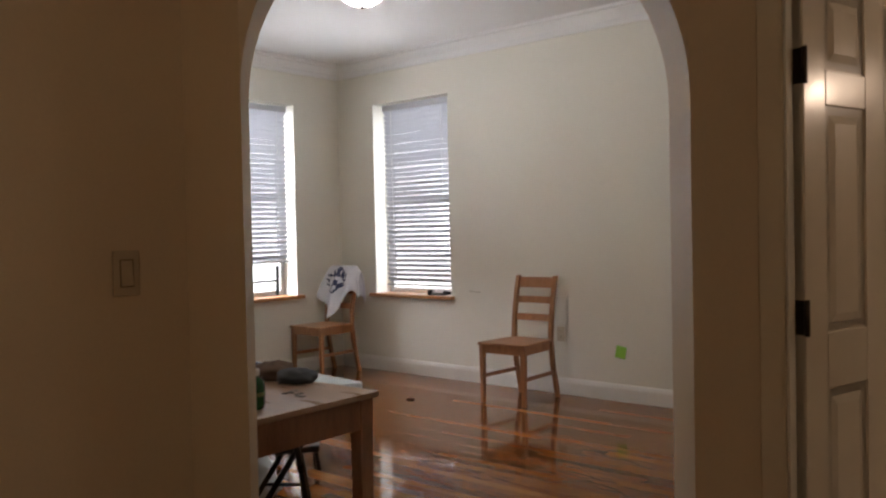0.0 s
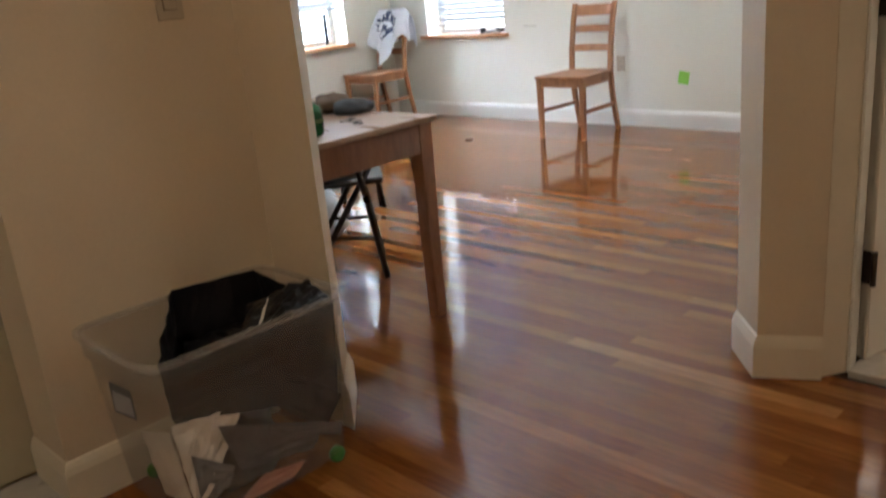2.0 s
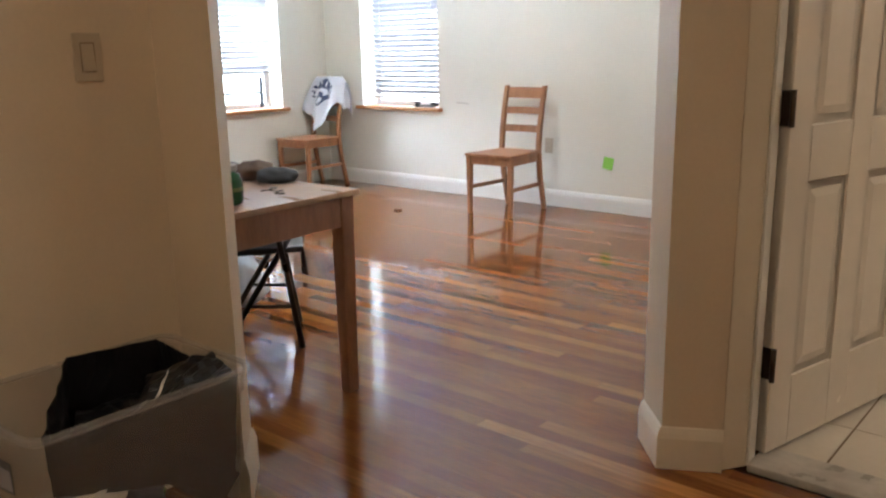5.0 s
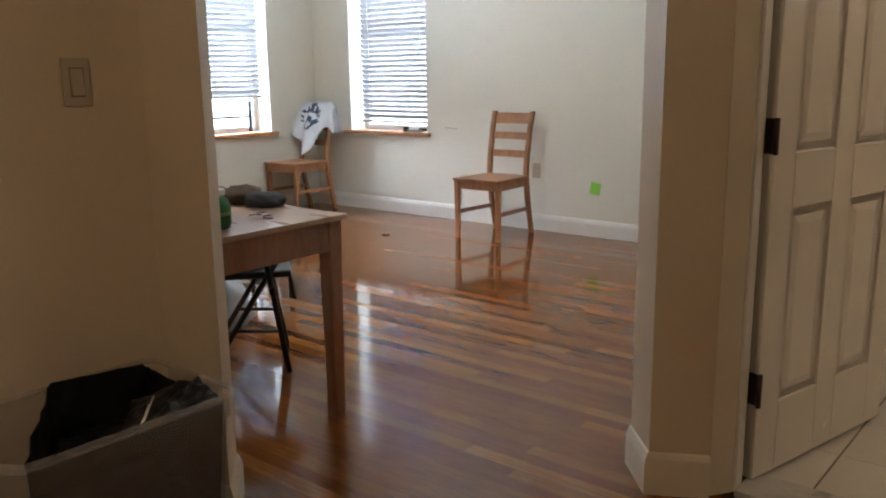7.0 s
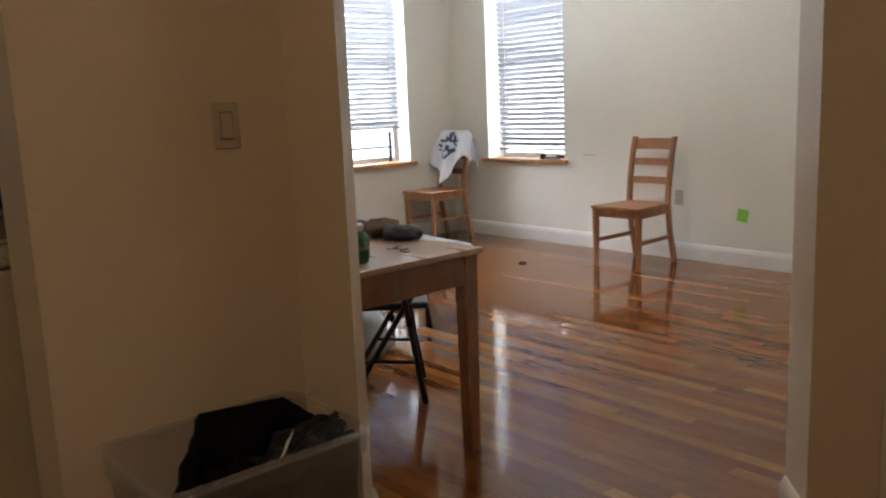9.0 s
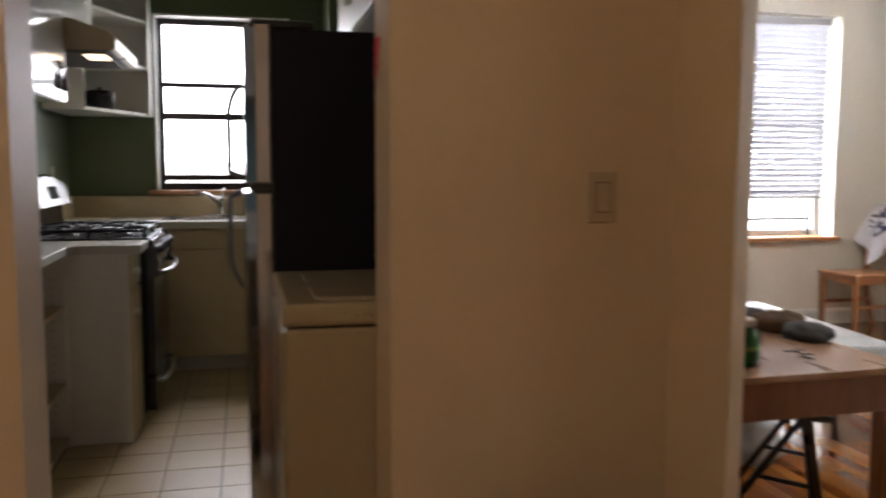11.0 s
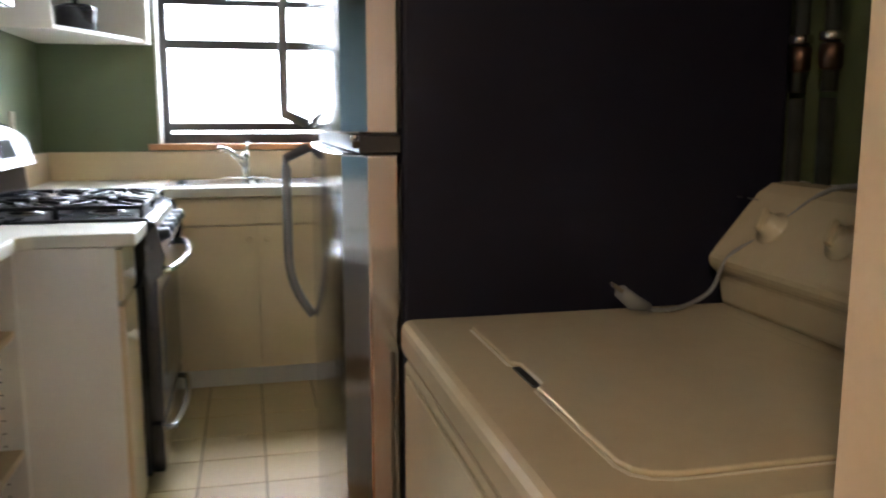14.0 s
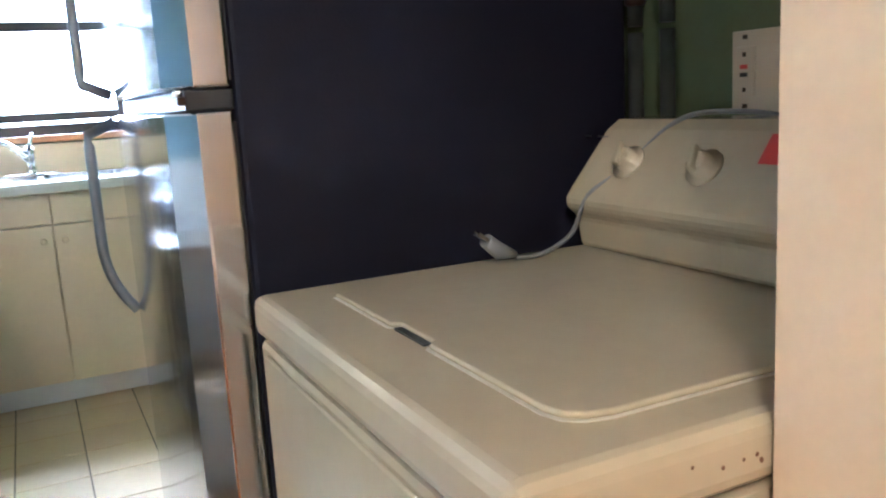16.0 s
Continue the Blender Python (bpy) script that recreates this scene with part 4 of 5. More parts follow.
# ---- bathroom door, casing and hinges ----
fixed("door_casing", prism(bmesh.new(), [(-0.871, 3.0625), (-0.834, 3.117), (-0.827, 3.126), (-0.827, 3.185), (-0.8715, 3.185)], 0, 2.12), CREAM_TRIM, "cream painted flat door casing", "casing", bevel=0.003)
fixed("door_jamb", box(bmesh.new(), -0.8265, -0.818, 3.132, 3.184, 0, 2.06), TRIM_PAINT, "white painted door jamb", "jamb", bevel=0.002)
fixed("door_casing_2", box(bmesh.new(), 0.0, 0.09, 3.112, 3.13, 0, 2.12), CREAM_TRIM, "cream painted flat door casing", "casing", bevel=0.003)
fixed("door_saddle", box(bmesh.new(), -0.818, 0.02, 3.118, 3.27, -0.01, 0.016), MARBLE, "worn grey marble threshold at bathroom door", "threshold", bevel=0.004)
fixed("door_saddle_2", box(bmesh.new(), -2.30, -2.06, 0.66, 1.413, -0.01, 0.014), MARBLE, "worn grey marble threshold at kitchen doorway", "threshold", bevel=0.004)
DW, DH = 0.76, 2.03
door = thing("door_1", "open white six panel door, glossy paint", "door", pose(-0.812, 3.203, 0.022, 0, 0, 76.5), kind="structure")
bm = box(bmesh.new(), 0, DW, -0.010, 0.010, 0, DH)
st = [(0, 0.11), (0.325, 0.435), (DW - 0.11, DW)]
rails = [(0, 0.22), (0.80, 0.96), (1.60, 1.70), (DH - 0.11, DH)]
for a, b in st:
    box(bm, a, b, -0.0175, 0.0175, 0, DH)
for a, b in rails:
    for (p, q), (r, s) in zip(st, st[1:]):
        box(bm, q, r, -0.0175, 0.0175, a, b)
part("slab", bm, DOOR_PAINT, door, bevel=0.003)
for (p, q), (r, s) in zip(st, st[1:]):
    for (a, b), (c, d) in zip(rails, rails[1:]):
        for side in (-1, 1):
            x0_, x1_, z0_, z1_ = q + 0.004, r - 0.004, b + 0.004, c - 0.004
            loops = [[(x0_ + i, side * y, z0_ + i), (x1_ - i, side * y, z0_ + i), (x1_ - i, side * y, z1_ - i), (x0_ + i, side * y, z1_ - i)] for i, y in ((0, 0.0102), (0.022, 0.0102), (0.045, 0.016))]
            part("panel", loft(bmesh.new(), loops), DOOR_PAINT, door)
for z in (0.28, 1.01, 1.70):
    hinge = part("hinge", tube(bmesh.new(), [(-0.006, -0.024, z - 0.05), (-0.006, -0.024, z + 0.05)], 0.008, 10), BRONZE, door, "dark bronze butt hinge")
    part("hinge_leaf", box(bmesh.new(), -0.003, -0.0005, -0.024, 0.014, z - 0.048, z + 0.048), BRONZE, hinge)
knob = part("knob", lathe(bmesh.new(), [(0.03, 0), (0.03, 0.006), (0.012, 0.01), (0.012, 0.03), (0.026, 0.04), (0.028, 0.055), (0.015, 0.064)], 20, Matrix.Translation((DW - 0.06, -0.0175, 0.95)) @ Matrix.Rotation(radians(90), 4, "X")), CHROME, door, "metal door knob")

# ---- kitchen: refrigerator ----
fr = thing("refrigerator", "stainless top freezer refrigerator with black sides", "refrigerator", pose(-2.985, 1.19, 0))
part("cabinet", box(bmesh.new(), -0.74, 0, 0.005, 0.66, 0.03, 1.70), FRIDGE_SIDE, fr, "black textured steel cabinet", bevel=0.008)
part("plinth", box(bmesh.new(), -0.73, -0.01, 0.0, 0.5, 0.0, 0.03), BLACK_PLASTIC, fr)


def fridge_door(z0, z1):
    bm = bmesh.new()
    secs = []
    n = 14
    ring = []
    for k in range(n + 1):
        x = -0.74 + 0.74 * k / n
        edge = min(x + 0.74, -x)
        y = -0.078 - 0.014 * (1 - ((x + 0.37) / 0.37) ** 2) + 0.03 * max(0, 1 - edge / 0.03) ** 2
        ring.append((x, y))
    ring += [(0, 0.0), (-0.74, 0.0)]
    return prism(bm, ring, z0, z1)


for nm, z0_, z1_ in (("freezer_door", 1.215, 1.715), ("fridge_door", 0.06, 1.185)):
    d_ = part(nm, fridge_door(z0_, z1_), FRIDGE_STEEL, fr, "brushed stainless door", bevel=0.004)
    up = nm == "freezer_door"
    ends = (1.225, 1.60) if up else (1.175, 0.79)
    pts = []
    for k in range(17):
        s = k / 16
        z = ends[0] + (ends[1] - ends[0]) * s
        out = 0.052 * min(1, (s / 0.03) ** 0.5) * (1 - max(0, (s - 0.62) / 0.38) ** 2.2)
        pts.append((-0.655, -0.088 - out, z))
    part("handle", tube(bmesh.new(), pts, 0.0105, 10), DULL_STEEL, d_, "grey metal bow handle")
    part("gasket", box(bmesh.new(), -0.73, -0.01, 0.0005, 0.0048, z0_ + 0.01, z1_ - 0.015), BLACK_PLASTIC, d_)
part("trim_band", box(bmesh.new(), -0.735, -0.004, -0.06, 0.004, 1.186, 1.214), BLACK_PLASTIC, fr, bevel=0.003)
part("hinge", box(bmesh.new(), -0.05, -0.003, -0.07, -0.058, 1.194, 1.206), BRONZE, fr, "dark metal middle hinge", bevel=0.003)
part("hinge_pin", tube(bmesh.new(), [(-0.015, -0.066, 1.2062), (-0.015, -0.066, 1.2145)], 0.006, 8), CHROME, fr)
part("hinge_cover", box(bmesh.new(), -0.14, -0.004, -0.06, 0.14, 1.7005, 1.727), BLACK_PLASTIC, fr, bevel=0.008)
part("shelf_badge", box(bmesh.new(), -0.03, -0.006, -0.066, -0.052, 1.7155, 1.722), PLATE_WHITE, fr)

# ---- washer ----
wa = thing("washing_machine", "yellowed white top loading washing machine", "washing machine", pose(-2.285, 1.185, 0))
WW, WD, WZ = 0.685, 0.66, 0.936
part("cabinet", box(bmesh.new(), -WW + 0.004, -0.004, 0.006, WD, 0.02, WZ - 0.062), WASHER_WHITE, wa, bevel=0.01)
part("front_panel", box(bmesh.new(), -WW + 0.05, -0.05, 0.0, 0.0055, 0.10, WZ - 0.075), WASHER_WHITE, wa, bevel=0.002)
part("top", box(bmesh.new(), -WW, 0, 0.0, WD, WZ - 0.058, WZ), WASHER_WHITE, wa, "white enamel top", bevel=0.016, segments=3)
LIDP = [(-0.585, 0.088), (-0.405, 0.088), (-0.395, 0.098), (-0.315, 0.098), (-0.305, 0.088), (-0.10, 0.088), (-0.08, 0.094), (-0.068, 0.108), (-0.062, 0.13), (-0.062, 0.49), (-0.585, 0.49)]
# pale edge round the lid: the bead's highlight is painted in by colour
part("lid_groove", prism(bmesh.new(), [(x + (0.0025 if x > -0.3 else -0.0025), y + (0.0025 if y > 0.3 else -0.0025)) for x, y in LIDP], WZ - 0.002, WZ + 0.0008), SCUFF_AND_LID_GLINT, wa, "pale lid joint with its highlight in the colour")
part("lid", prism(bmesh.new(), LIDP, WZ + 0.0006, WZ + 0.007), WASHER_WHITE, wa, "white enamel lid", bevel=0.0045, segments=3)
part("lid_pull", box(bmesh.new(), -0.393, -0.317, 0.088, 0.0975, WZ + 0.001, WZ + 0.0032), BLACK_PLASTIC, wa)
# console: bowed profile, leaning back
prof = [(0.535, WZ), (0.525, WZ + 0.052), (0.508, WZ + 0.066), (0.504, WZ + 0.082), (0.518, WZ + 0.10), (0.59, WZ + 0.185), (0.612, WZ + 0.199), (0.655, WZ + 0.202), (0.672, WZ + 0.19), (0.672, WZ)]
bm = loft(bmesh.new(), [[(x, y + o, z) for y, z in prof] for x, o in ((-WW + 0.022, 0.0), (-0.012, 0.0))])
con = part("console", bm, WASHER_WHITE, wa, "white plastic control console", bevel=0.008)
lean = Matrix.Rotation(radians(53), 4, "X")
for x, r in ((-0.555, 0.024), (-0.40, 0.024), (-0.24, 0.024), (-0.12, 0.028)):
    k_ = part("knob", lathe(bmesh.new(), [(r + 0.004, 0), (r + 0.004, 0.004), (r * 0.8, 0.006), (r * 0.7, 0.02), (r * 0.5, 0.024)], 20, Matrix.Translation((x, 0.55, WZ + 0.138)) @ lean), WASHER_WHITE, con, "white plastic dial")
    part("pointer", box(bmesh.new(), -0.004, 0.004, -r * 0.8, r * 0.8, 0.02, 0.032, Matrix.Translation((x, 0.55, WZ + 0.138)) @ lean @ Matrix.Rotation(radians(20), 4, "Z")), WASHER_WHITE, k_, bevel=0.002)
for x in (-0.44, -0.40, -0.36, -0.33):
    part("lettering", box(bmesh.new(), x - 0.014, x + 0.012, -0.001, 0.001, -0.001, 0.001, Matrix.Translation((x * 0.5 - 0.16, 0.5795, WZ + 0.1735)) @ lean), DULL_STEEL, con)
part("sticker", box(bmesh.new(), -0.03, 0.03, -0.022, 0.022, -0.001, 0.0012, Matrix.Translation((-0.29, 0.572, WZ + 0.164)) @ lean), RED, con, "red paper sticker")
for k in range(14):
    z = WZ - 0.03 + random.gauss(0, 0.012) - 0.03 * (k % 3 == 0)
    if WZ - 0.055 < z < WZ - 0.018:
        s_ = random.uniform(0.001, 0.0025)
        part("rust_spot", lathe(bmesh.new(), [(s_, 0), (s_ * 0.6, 0.0006)], 7, Matrix.Translation((0.0003, 0.19 + random.gauss(0, 0.03), z)) @ Matrix.Rotation(radians(90), 4, "Y")), RUST, wa)
cord = thing("power_cord", "grey power cord with a plug lying on the washer", "cord", pose(0, 0, 0))
cp = [(-2.66, 1.863, WZ + 0.195), (-2.70, 1.83, WZ + 0.207), (-2.79, 1.79, WZ + 0.20), (-2.85, 1.735, WZ + 0.13), (-2.89, 1.695, WZ + 0.09), (-2.915, 1.68, WZ + 0.03), (-2.91, 1.62, WZ + 0.006), (-2.905, 1.565, WZ + 0.008)]
sm = []
for k in range(len(cp) - 1):
    p0, p1, p2, p3 = [Vector(cp[min(max(i, 0), len(cp) - 1)]) for i in (k - 1, k, k + 1, k + 2)]
    for q in range(6):
        t = q / 6
        sm.append(0.5 * ((2 * p1) + (-p0 + p2) * t + (2 * p0 - 5 * p1 + 4 * p2 - p3) * t * t + (-p0 + 3 * p1 - 3 * p2 + p3) * t ** 3))
part("cable", tube(bmesh.new(), sm, 0.0036, 8), GREY_CORD, cord)
pl = part("plug", tube(bmesh.new(), [(-2.905, 1.57, WZ + 0.012), (-2.90, 1.54, WZ + 0.022), (-2.895, 1.515, WZ + 0.042)], [0.006, 0.013, 0.011], 10), GREY_CORD, cord)
for o in (-0.007, 0.007):
    part("prong", box(bmesh.new(), -0.0008, 0.0008, -0.02, 0.0, -0.003, 0.003, Matrix.Translation((-2.895 + o, 1.516, WZ + 0.042)) @ Matrix.Rotation(radians(-38), 4, "X")), CHROME, pl)

gf = thing("wall_outlet", "ivory safety outlet on the green wall behind washer", "outlet", pose(-2.715, 1.87, 1.197))
part("plate", box(bmesh.new(), -0.05, 0.05, -0.007, 0, -0.057, 0.057), PLATE, gf, bevel=0.002)
part("face", box(bmesh.new(), -0.04, -0.006, -0.010, -0.0065, -0.035, 0.035), PLATE, gf, bevel=0.001)
part("reset_button", box(bmesh.new(), -0.03, -0.018, -0.0125, -0.0098, 0.004, 0.010), RED, gf)
part("test_button", box(bmesh.new(), -0.03, -0.018, -0.0125, -0.0098, -0.007, -0.001), BLACK_PLASTIC, gf)
for z in (-0.025, 0.024, -0.048, 0.048):
    part("slot", box(bmesh.new(), -0.027, -0.021, -0.0108, -0.0064, z - 0.003, z + 0.003), BRONZE, gf)
for x in (-2.955, -2.88):
    pp = thing("water_pipe", "dark water pipe with a copper joint on wall", "pipe", pose(x, 1.845, 0), group="washer pipes")
    part("pipe", tube(bmesh.new(), [(0, 0, 0.0), (0, 0, 1.27)], 0.0125, 12), PIPE_DARK, pp)
    part("joint", lathe(bmesh.new(), [(0.0127, 1.312), (0.0175, 1.316), (0.0175, 1.35), (0.0127, 1.354)], 14), COPPER, pp, "copper pipe joint")
    part("solder_band", lathe(bmesh.new(), [(0.0127, 1.356), (0.019, 1.358), (0.019, 1.37), (0.0127, 1.372)], 14), CHROME, pp, "pale metal band")
    part("riser", tube(bmesh.new(), [(0, 0, 1.28), (0, 0, 2.46)], 0.0125, 12), PIPE_DARK, pp)
    part("clip", box(bmesh.new(), -0.018, 0.018, -0.003, 0.0245, 1.12, 1.135), DULL_STEEL, pp)


# ---- cabinets ----
def bow_pull(parent, x, y, z):
    """A dark bow shaped pull on a front that faces +y."""
    bm = bmesh.new()
    secs = []
    for k in range(9):
        s = k / 8 * 2 - 1
        h, d = 0.006 + 0.02 * abs(s) ** 0.9 - 0.006 * (abs(s) > 0.9), 0.006 + 0.014 * (1 - s * s)
        secs.append([(x + 0.06 * s, y, z - h), (x + 0.06 * s, y + d, z - h * 0.6), (x + 0.06 * s, y + d, z + h * 0.6), (x + 0.06 * s, y, z + h)])
    return part("pull", loft(bm, secs), BRONZE, parent, "dark bow shaped pull")


def knob_on(parent, m, r=0.014, material=None, label="round white knob"):
    return part("knob", lathe(bmesh.new(), [(r * 0.6, 0), (r * 0.45, 0.008), (r, 0.016), (r, 0.024), (r * 0.5, 0.028)], 16, m), material or CAB_WHITE, parent, label)


OUTY = Matrix.Rotation(radians(-90), 4, "X")
OUTX = Matrix.Rotation(radians(90), 4, "Y")


def upper_cabinet(x0, x1, z0, z1, y, doors, material, label, pulls=(), facing=1, wall=0.012):
    """Hangs on the wall at y = wall with its front at y; facing -1: the front looks to -y."""
    c = thing("wall_cabinet", label, "wall cabinet", pose(0, 0, 0), group="kitchen cabinets")
    a, b = sorted((wall, y - facing * 0.02))
    part("body", box(bmesh.new(), x0, x1, a, b, z0, z1), material, c, bevel=0.002)
    xs = [x0] + list(doors) + [x1]
    made = []
    for p, q in zip(xs, xs[1:]):
        f0, f1 = sorted((y - facing * 0.0195, y))
        made.append(part("door", box(bmesh.new(), p + 0.002, q - 0.002, f0, f1, z0 + 0.002, z1 - 0.002), material, c, bevel=0.002))
    return c, made


cab, made = upper_cabinet(-4.54, -2.62, 1.565, 2.455, 0.30, (-3.955, -3.29), CAB_GLOSS, "white laminate wall cabinet with bow shaped pulls")
bow_pull(made[1], -3.64, 0.30, 1.725)
bow_pull(made[0], -4.40, 0.30, 1.725)
for x in (-4.345, -4.475):
    tass = part("tassel", lathe(bmesh.new(), [(0.012, -0.10), (0.009, -0.05), (0.003, -0.01), (0.002, 0.0)], 10, Matrix.Translation((x, 0.308, 1.715))), BRONZE, made[0], "dark hanging tassel")
cab2, made2 = upper_cabinet(-5.33, -4.545, 1.965, 2.455, 0.30, (-4.94,), CAB_GLOSS, "white laminate wall cabinet above the range hood")
for x, k in ((-5.0, 0), (-4.88, 1)):
    knob_on(made2[k], Matrix.Translation((x, 0.30, 2.12)) @ OUTY, 0.014, CHROME, "small metal knob")
cab3, made3 = upper_cabinet(-4.02, -2.98, 1.80, 2.455, 1.52, (-3.5,), CAB_CREAM, "cream wall cabinet above the refrigerator", facing=-1, wall=1.868)
for x, k in ((-3.56, 0), (-3.44, 1)):
    knob_on(made3[k], Matrix.Translation((x, 1.52, 1.90)) @ Matrix.Rotation(radians(90), 4, "X"))
cab4, made4 = upper_cabinet(-2.97, -2.30, 1.66, 2.455, 1.52, (-2.64,), CAB_CREAM, "cream wall cabinet above the washer", facing=-1, wall=1.83)
for x, k in ((-2.70, 0), (-2.58, 1)):
    knob_on(made4[k], Matrix.Translation((x, 1.52, 1.74)) @ Matrix.Rotation(radians(90), 4, "X"))

# open corner shelves: side panel, slanted front, three boards
cs = thing("corner_shelf", "white open corner shelf unit beside the window", "shelf", pose(0, 0, 0))
Z0, Z1 = 1.59, 2.45
A_, B_ = (-5.40, 0.235), (-6.105, 0.525)
part("side_panel", box(bmesh.new(), -5.40, -5.38, 0.012, 0.235, Z0, Z1), CAB_WHITE, cs, bevel=0.002)
part("end_panel", box(bmesh.new(), -6.12, -5.985, 0.508, 0.526, Z0, Z1), CAB_WHITE, cs, bevel=0.002)
foot = [(-5.40, 0.012), (-5.40, 0.235), (-5.99, 0.508), (-6.122, 0.508), (-6.122, 0.012)]
for z in (Z0, 1.885, 2.175, Z1 - 0.018):
    part("shelf_board", prism(bmesh.new(), foot, z, z + 0.018), CAB_WHITE, cs, bevel=0.002)
part("back_panel", box(bmesh.new(), -6.122, -6.116, 0.012, 0.507, Z0 + 0.02, Z1 - 0.02), CAB_WHITE, cs)
part("back_panel", box(bmesh.new(), -6.115, -5.401, 0.012, 0.018, Z0 + 0.02, Z1 - 0.02), CAB_WHITE, cs)
pot = thing("cooking_pot", "small black pot standing on the corner shelf", "pot", pose(-5.74, 0.26, 1.608, 0, 0, 30))
part("body", lathe(bmesh.new(), [(0.075, 0), (0.085, 0.006), (0.09, 0.1), (0.095, 0.104), (0.085, 0.106)], 24), BLACK_GLOSS, pot)
part("lid", lathe(bmesh.new(), [(0.088, 0.1065), (0.06, 0.118), (0.012, 0.122), (0.012, 0.138), (0.006, 0.14)], 24), BLACK_GLOSS, pot)
part("handle", box(bmesh.new(), 0.09, 0.16, -0.012, 0.012, 0.085, 0.098), BLACK_PLASTIC, pot, bevel=0.004)

# hood
hd = thing("range_hood", "range hood tinted tan by warm light, its lamp lit", "range hood", pose(0, 0, 0))
prof = [(0.012, 1.96), (0.33, 1.96), (0.49, 1.905), (0.523, 1.875), (0.523, 1.822), (0.50, 1.816), (0.012, 1.816)]
part("body", loft(bmesh.new(), [[(x, y, z) for y, z in prof] for x in (-5.325, -4.55)]), WARM_LIT_HOOD, hd, bevel=0.003)
part("underside", box(bmesh.new(), -5.32, -4.555, 0.02, 0.495, 1.8125, 1.8158), FILTER, hd)
part("filter", box(bmesh.new(), -5.28, -4.60, 0.05, 0.47, 1.808, 1.8123), FILTER, hd, "dark grease filter")
part("lamp_lens", box(bmesh.new(), -4.86, -4.66, 0.36, 0.46, 1.803, 1.8085), HOOD_LENS, hd, "lit lamp lens", bevel=0.002)
part("front_strip", box(bmesh.new(), -5.31, -4.565, 0.5235, 0.527, 1.828, 1.87), CAB_WHITE, hd)
for x in (-4.75, -4.69, -4.63):
    part("button", box(bmesh.new(), x - 0.012, x + 0.012, 0.5272, 0.531, 1.842, 1.856), BLACK_PLASTIC, hd)
hood_lamp = new("hood_light", bpy.data.lights.new("hood_light", "AREA"))
hood_lamp.data.shape, hood_lamp.data.size, hood_lamp.data.size_y, hood_lamp.data.energy, hood_lamp.data.color = "RECTANGLE", 0.18, 0.08, 0.6, (1, 0.75, 0.45)
hood_lamp.matrix_world = pose(-4.76, 0.41, 1.797)

# wall panels behind the counter
bm = box(bmesh.new(), -4.395, -2.3, 0.0005, 0.006, 1.066, 1.56)
fixed("wall_panel_blue", bm, BLUE_PAINT, "pale blue green painted strip of wall", "wall panel")
fixed("wall_panel_white", box(bmesh.new(), -5.125, -4.40, 0.0005, 0.008, 0.0, 1.75), PANEL_WHITE, "white smooth panel behind the stove", "wall panel")
fixed("wall_panel_strip", box(bmesh.new(), -4.402, -4.393, 0.0005, 0.012, 1.06, 1.56), BRONZE, "dark joint strip between wall panels", "wall panel")
ol = outlet("wall_outlet", pose(-3.95, 0.006, 1.195, 0, 0, 180), "white outlet with a red button on the blue wall", PLATE_WHITE, sockets=1)
part("button", box(bmesh.new(), -0.01, 0.01, -0.010, -0.006, 0.03, 0.042), RED, ol)
ol2 = outlet("wall_outlet", pose(-4.80, 0.008, 1.22, 0, 0, 180), "ivory outlet with a black plug behind the stove", PLATE, sockets=1)
part("plug", box(bmesh.new(), -0.02, 0.02, -0.04, -0.0085, -0.03, 0.0), BLACK_PLASTIC, ol2, bevel=0.004)
outlet("light_switch", pose(-5.62, 0.0, 1.21, 0, 0, 180), "ivory switch plate on the green wall", PLATE, sockets=1)

# below the wall cabinet
puck = thing("cabinet_light", "oval white light fixed under the wall cabinet", "light fixture", pose(-3.98, 0.2, 1.565))
part("housing", lathe(bmesh.new(), [(0.04, -0.04), (0.056, -0.034), (0.06, -0.012), (0.06, -0.0005)], 24), PLATE_WHITE, puck, bevel=0)
part("lens", lathe(bmesh.new(), [(0.02, -0.046), (0.038, -0.041), (0.038, -0.0405)], 24), PLATE, puck)
rack = thing("hanging_rack", "dusty wire rack hung under the wall cabinet", "rack", pose(-3.62, 0.17, 1.565))
for k in range(4):
    x = -0.12 + 0.075 * k
    part("wire", tube(bmesh.new(), [(x, -0.1, -0.001), (x + 0.01, -0.09, -0.07), (x - 0.01, 0.0, -0.10 + 0.02 * math.sin(k)), (x + 0.01, 0.09, -0.065), (x, 0.1, -0.001)], 0.0028, 6), STRAW, rack)
for y, z in ((-0.09, -0.068), (0.0, -0.095), (0.09, -0.064)):
    part("rail", tube(bmesh.new(), [(-0.14, y, z), (0.0, y + 0.01, z - 0.008), (0.15, y, z)], 0.003, 6), STRAW, rack)
part("tangle", bundle(bmesh.new(), 0.08, 0.05, 0.022, 31.0, 0.7, 20), STRAW, rack).location = (-0.03, 0.01, -0.086)

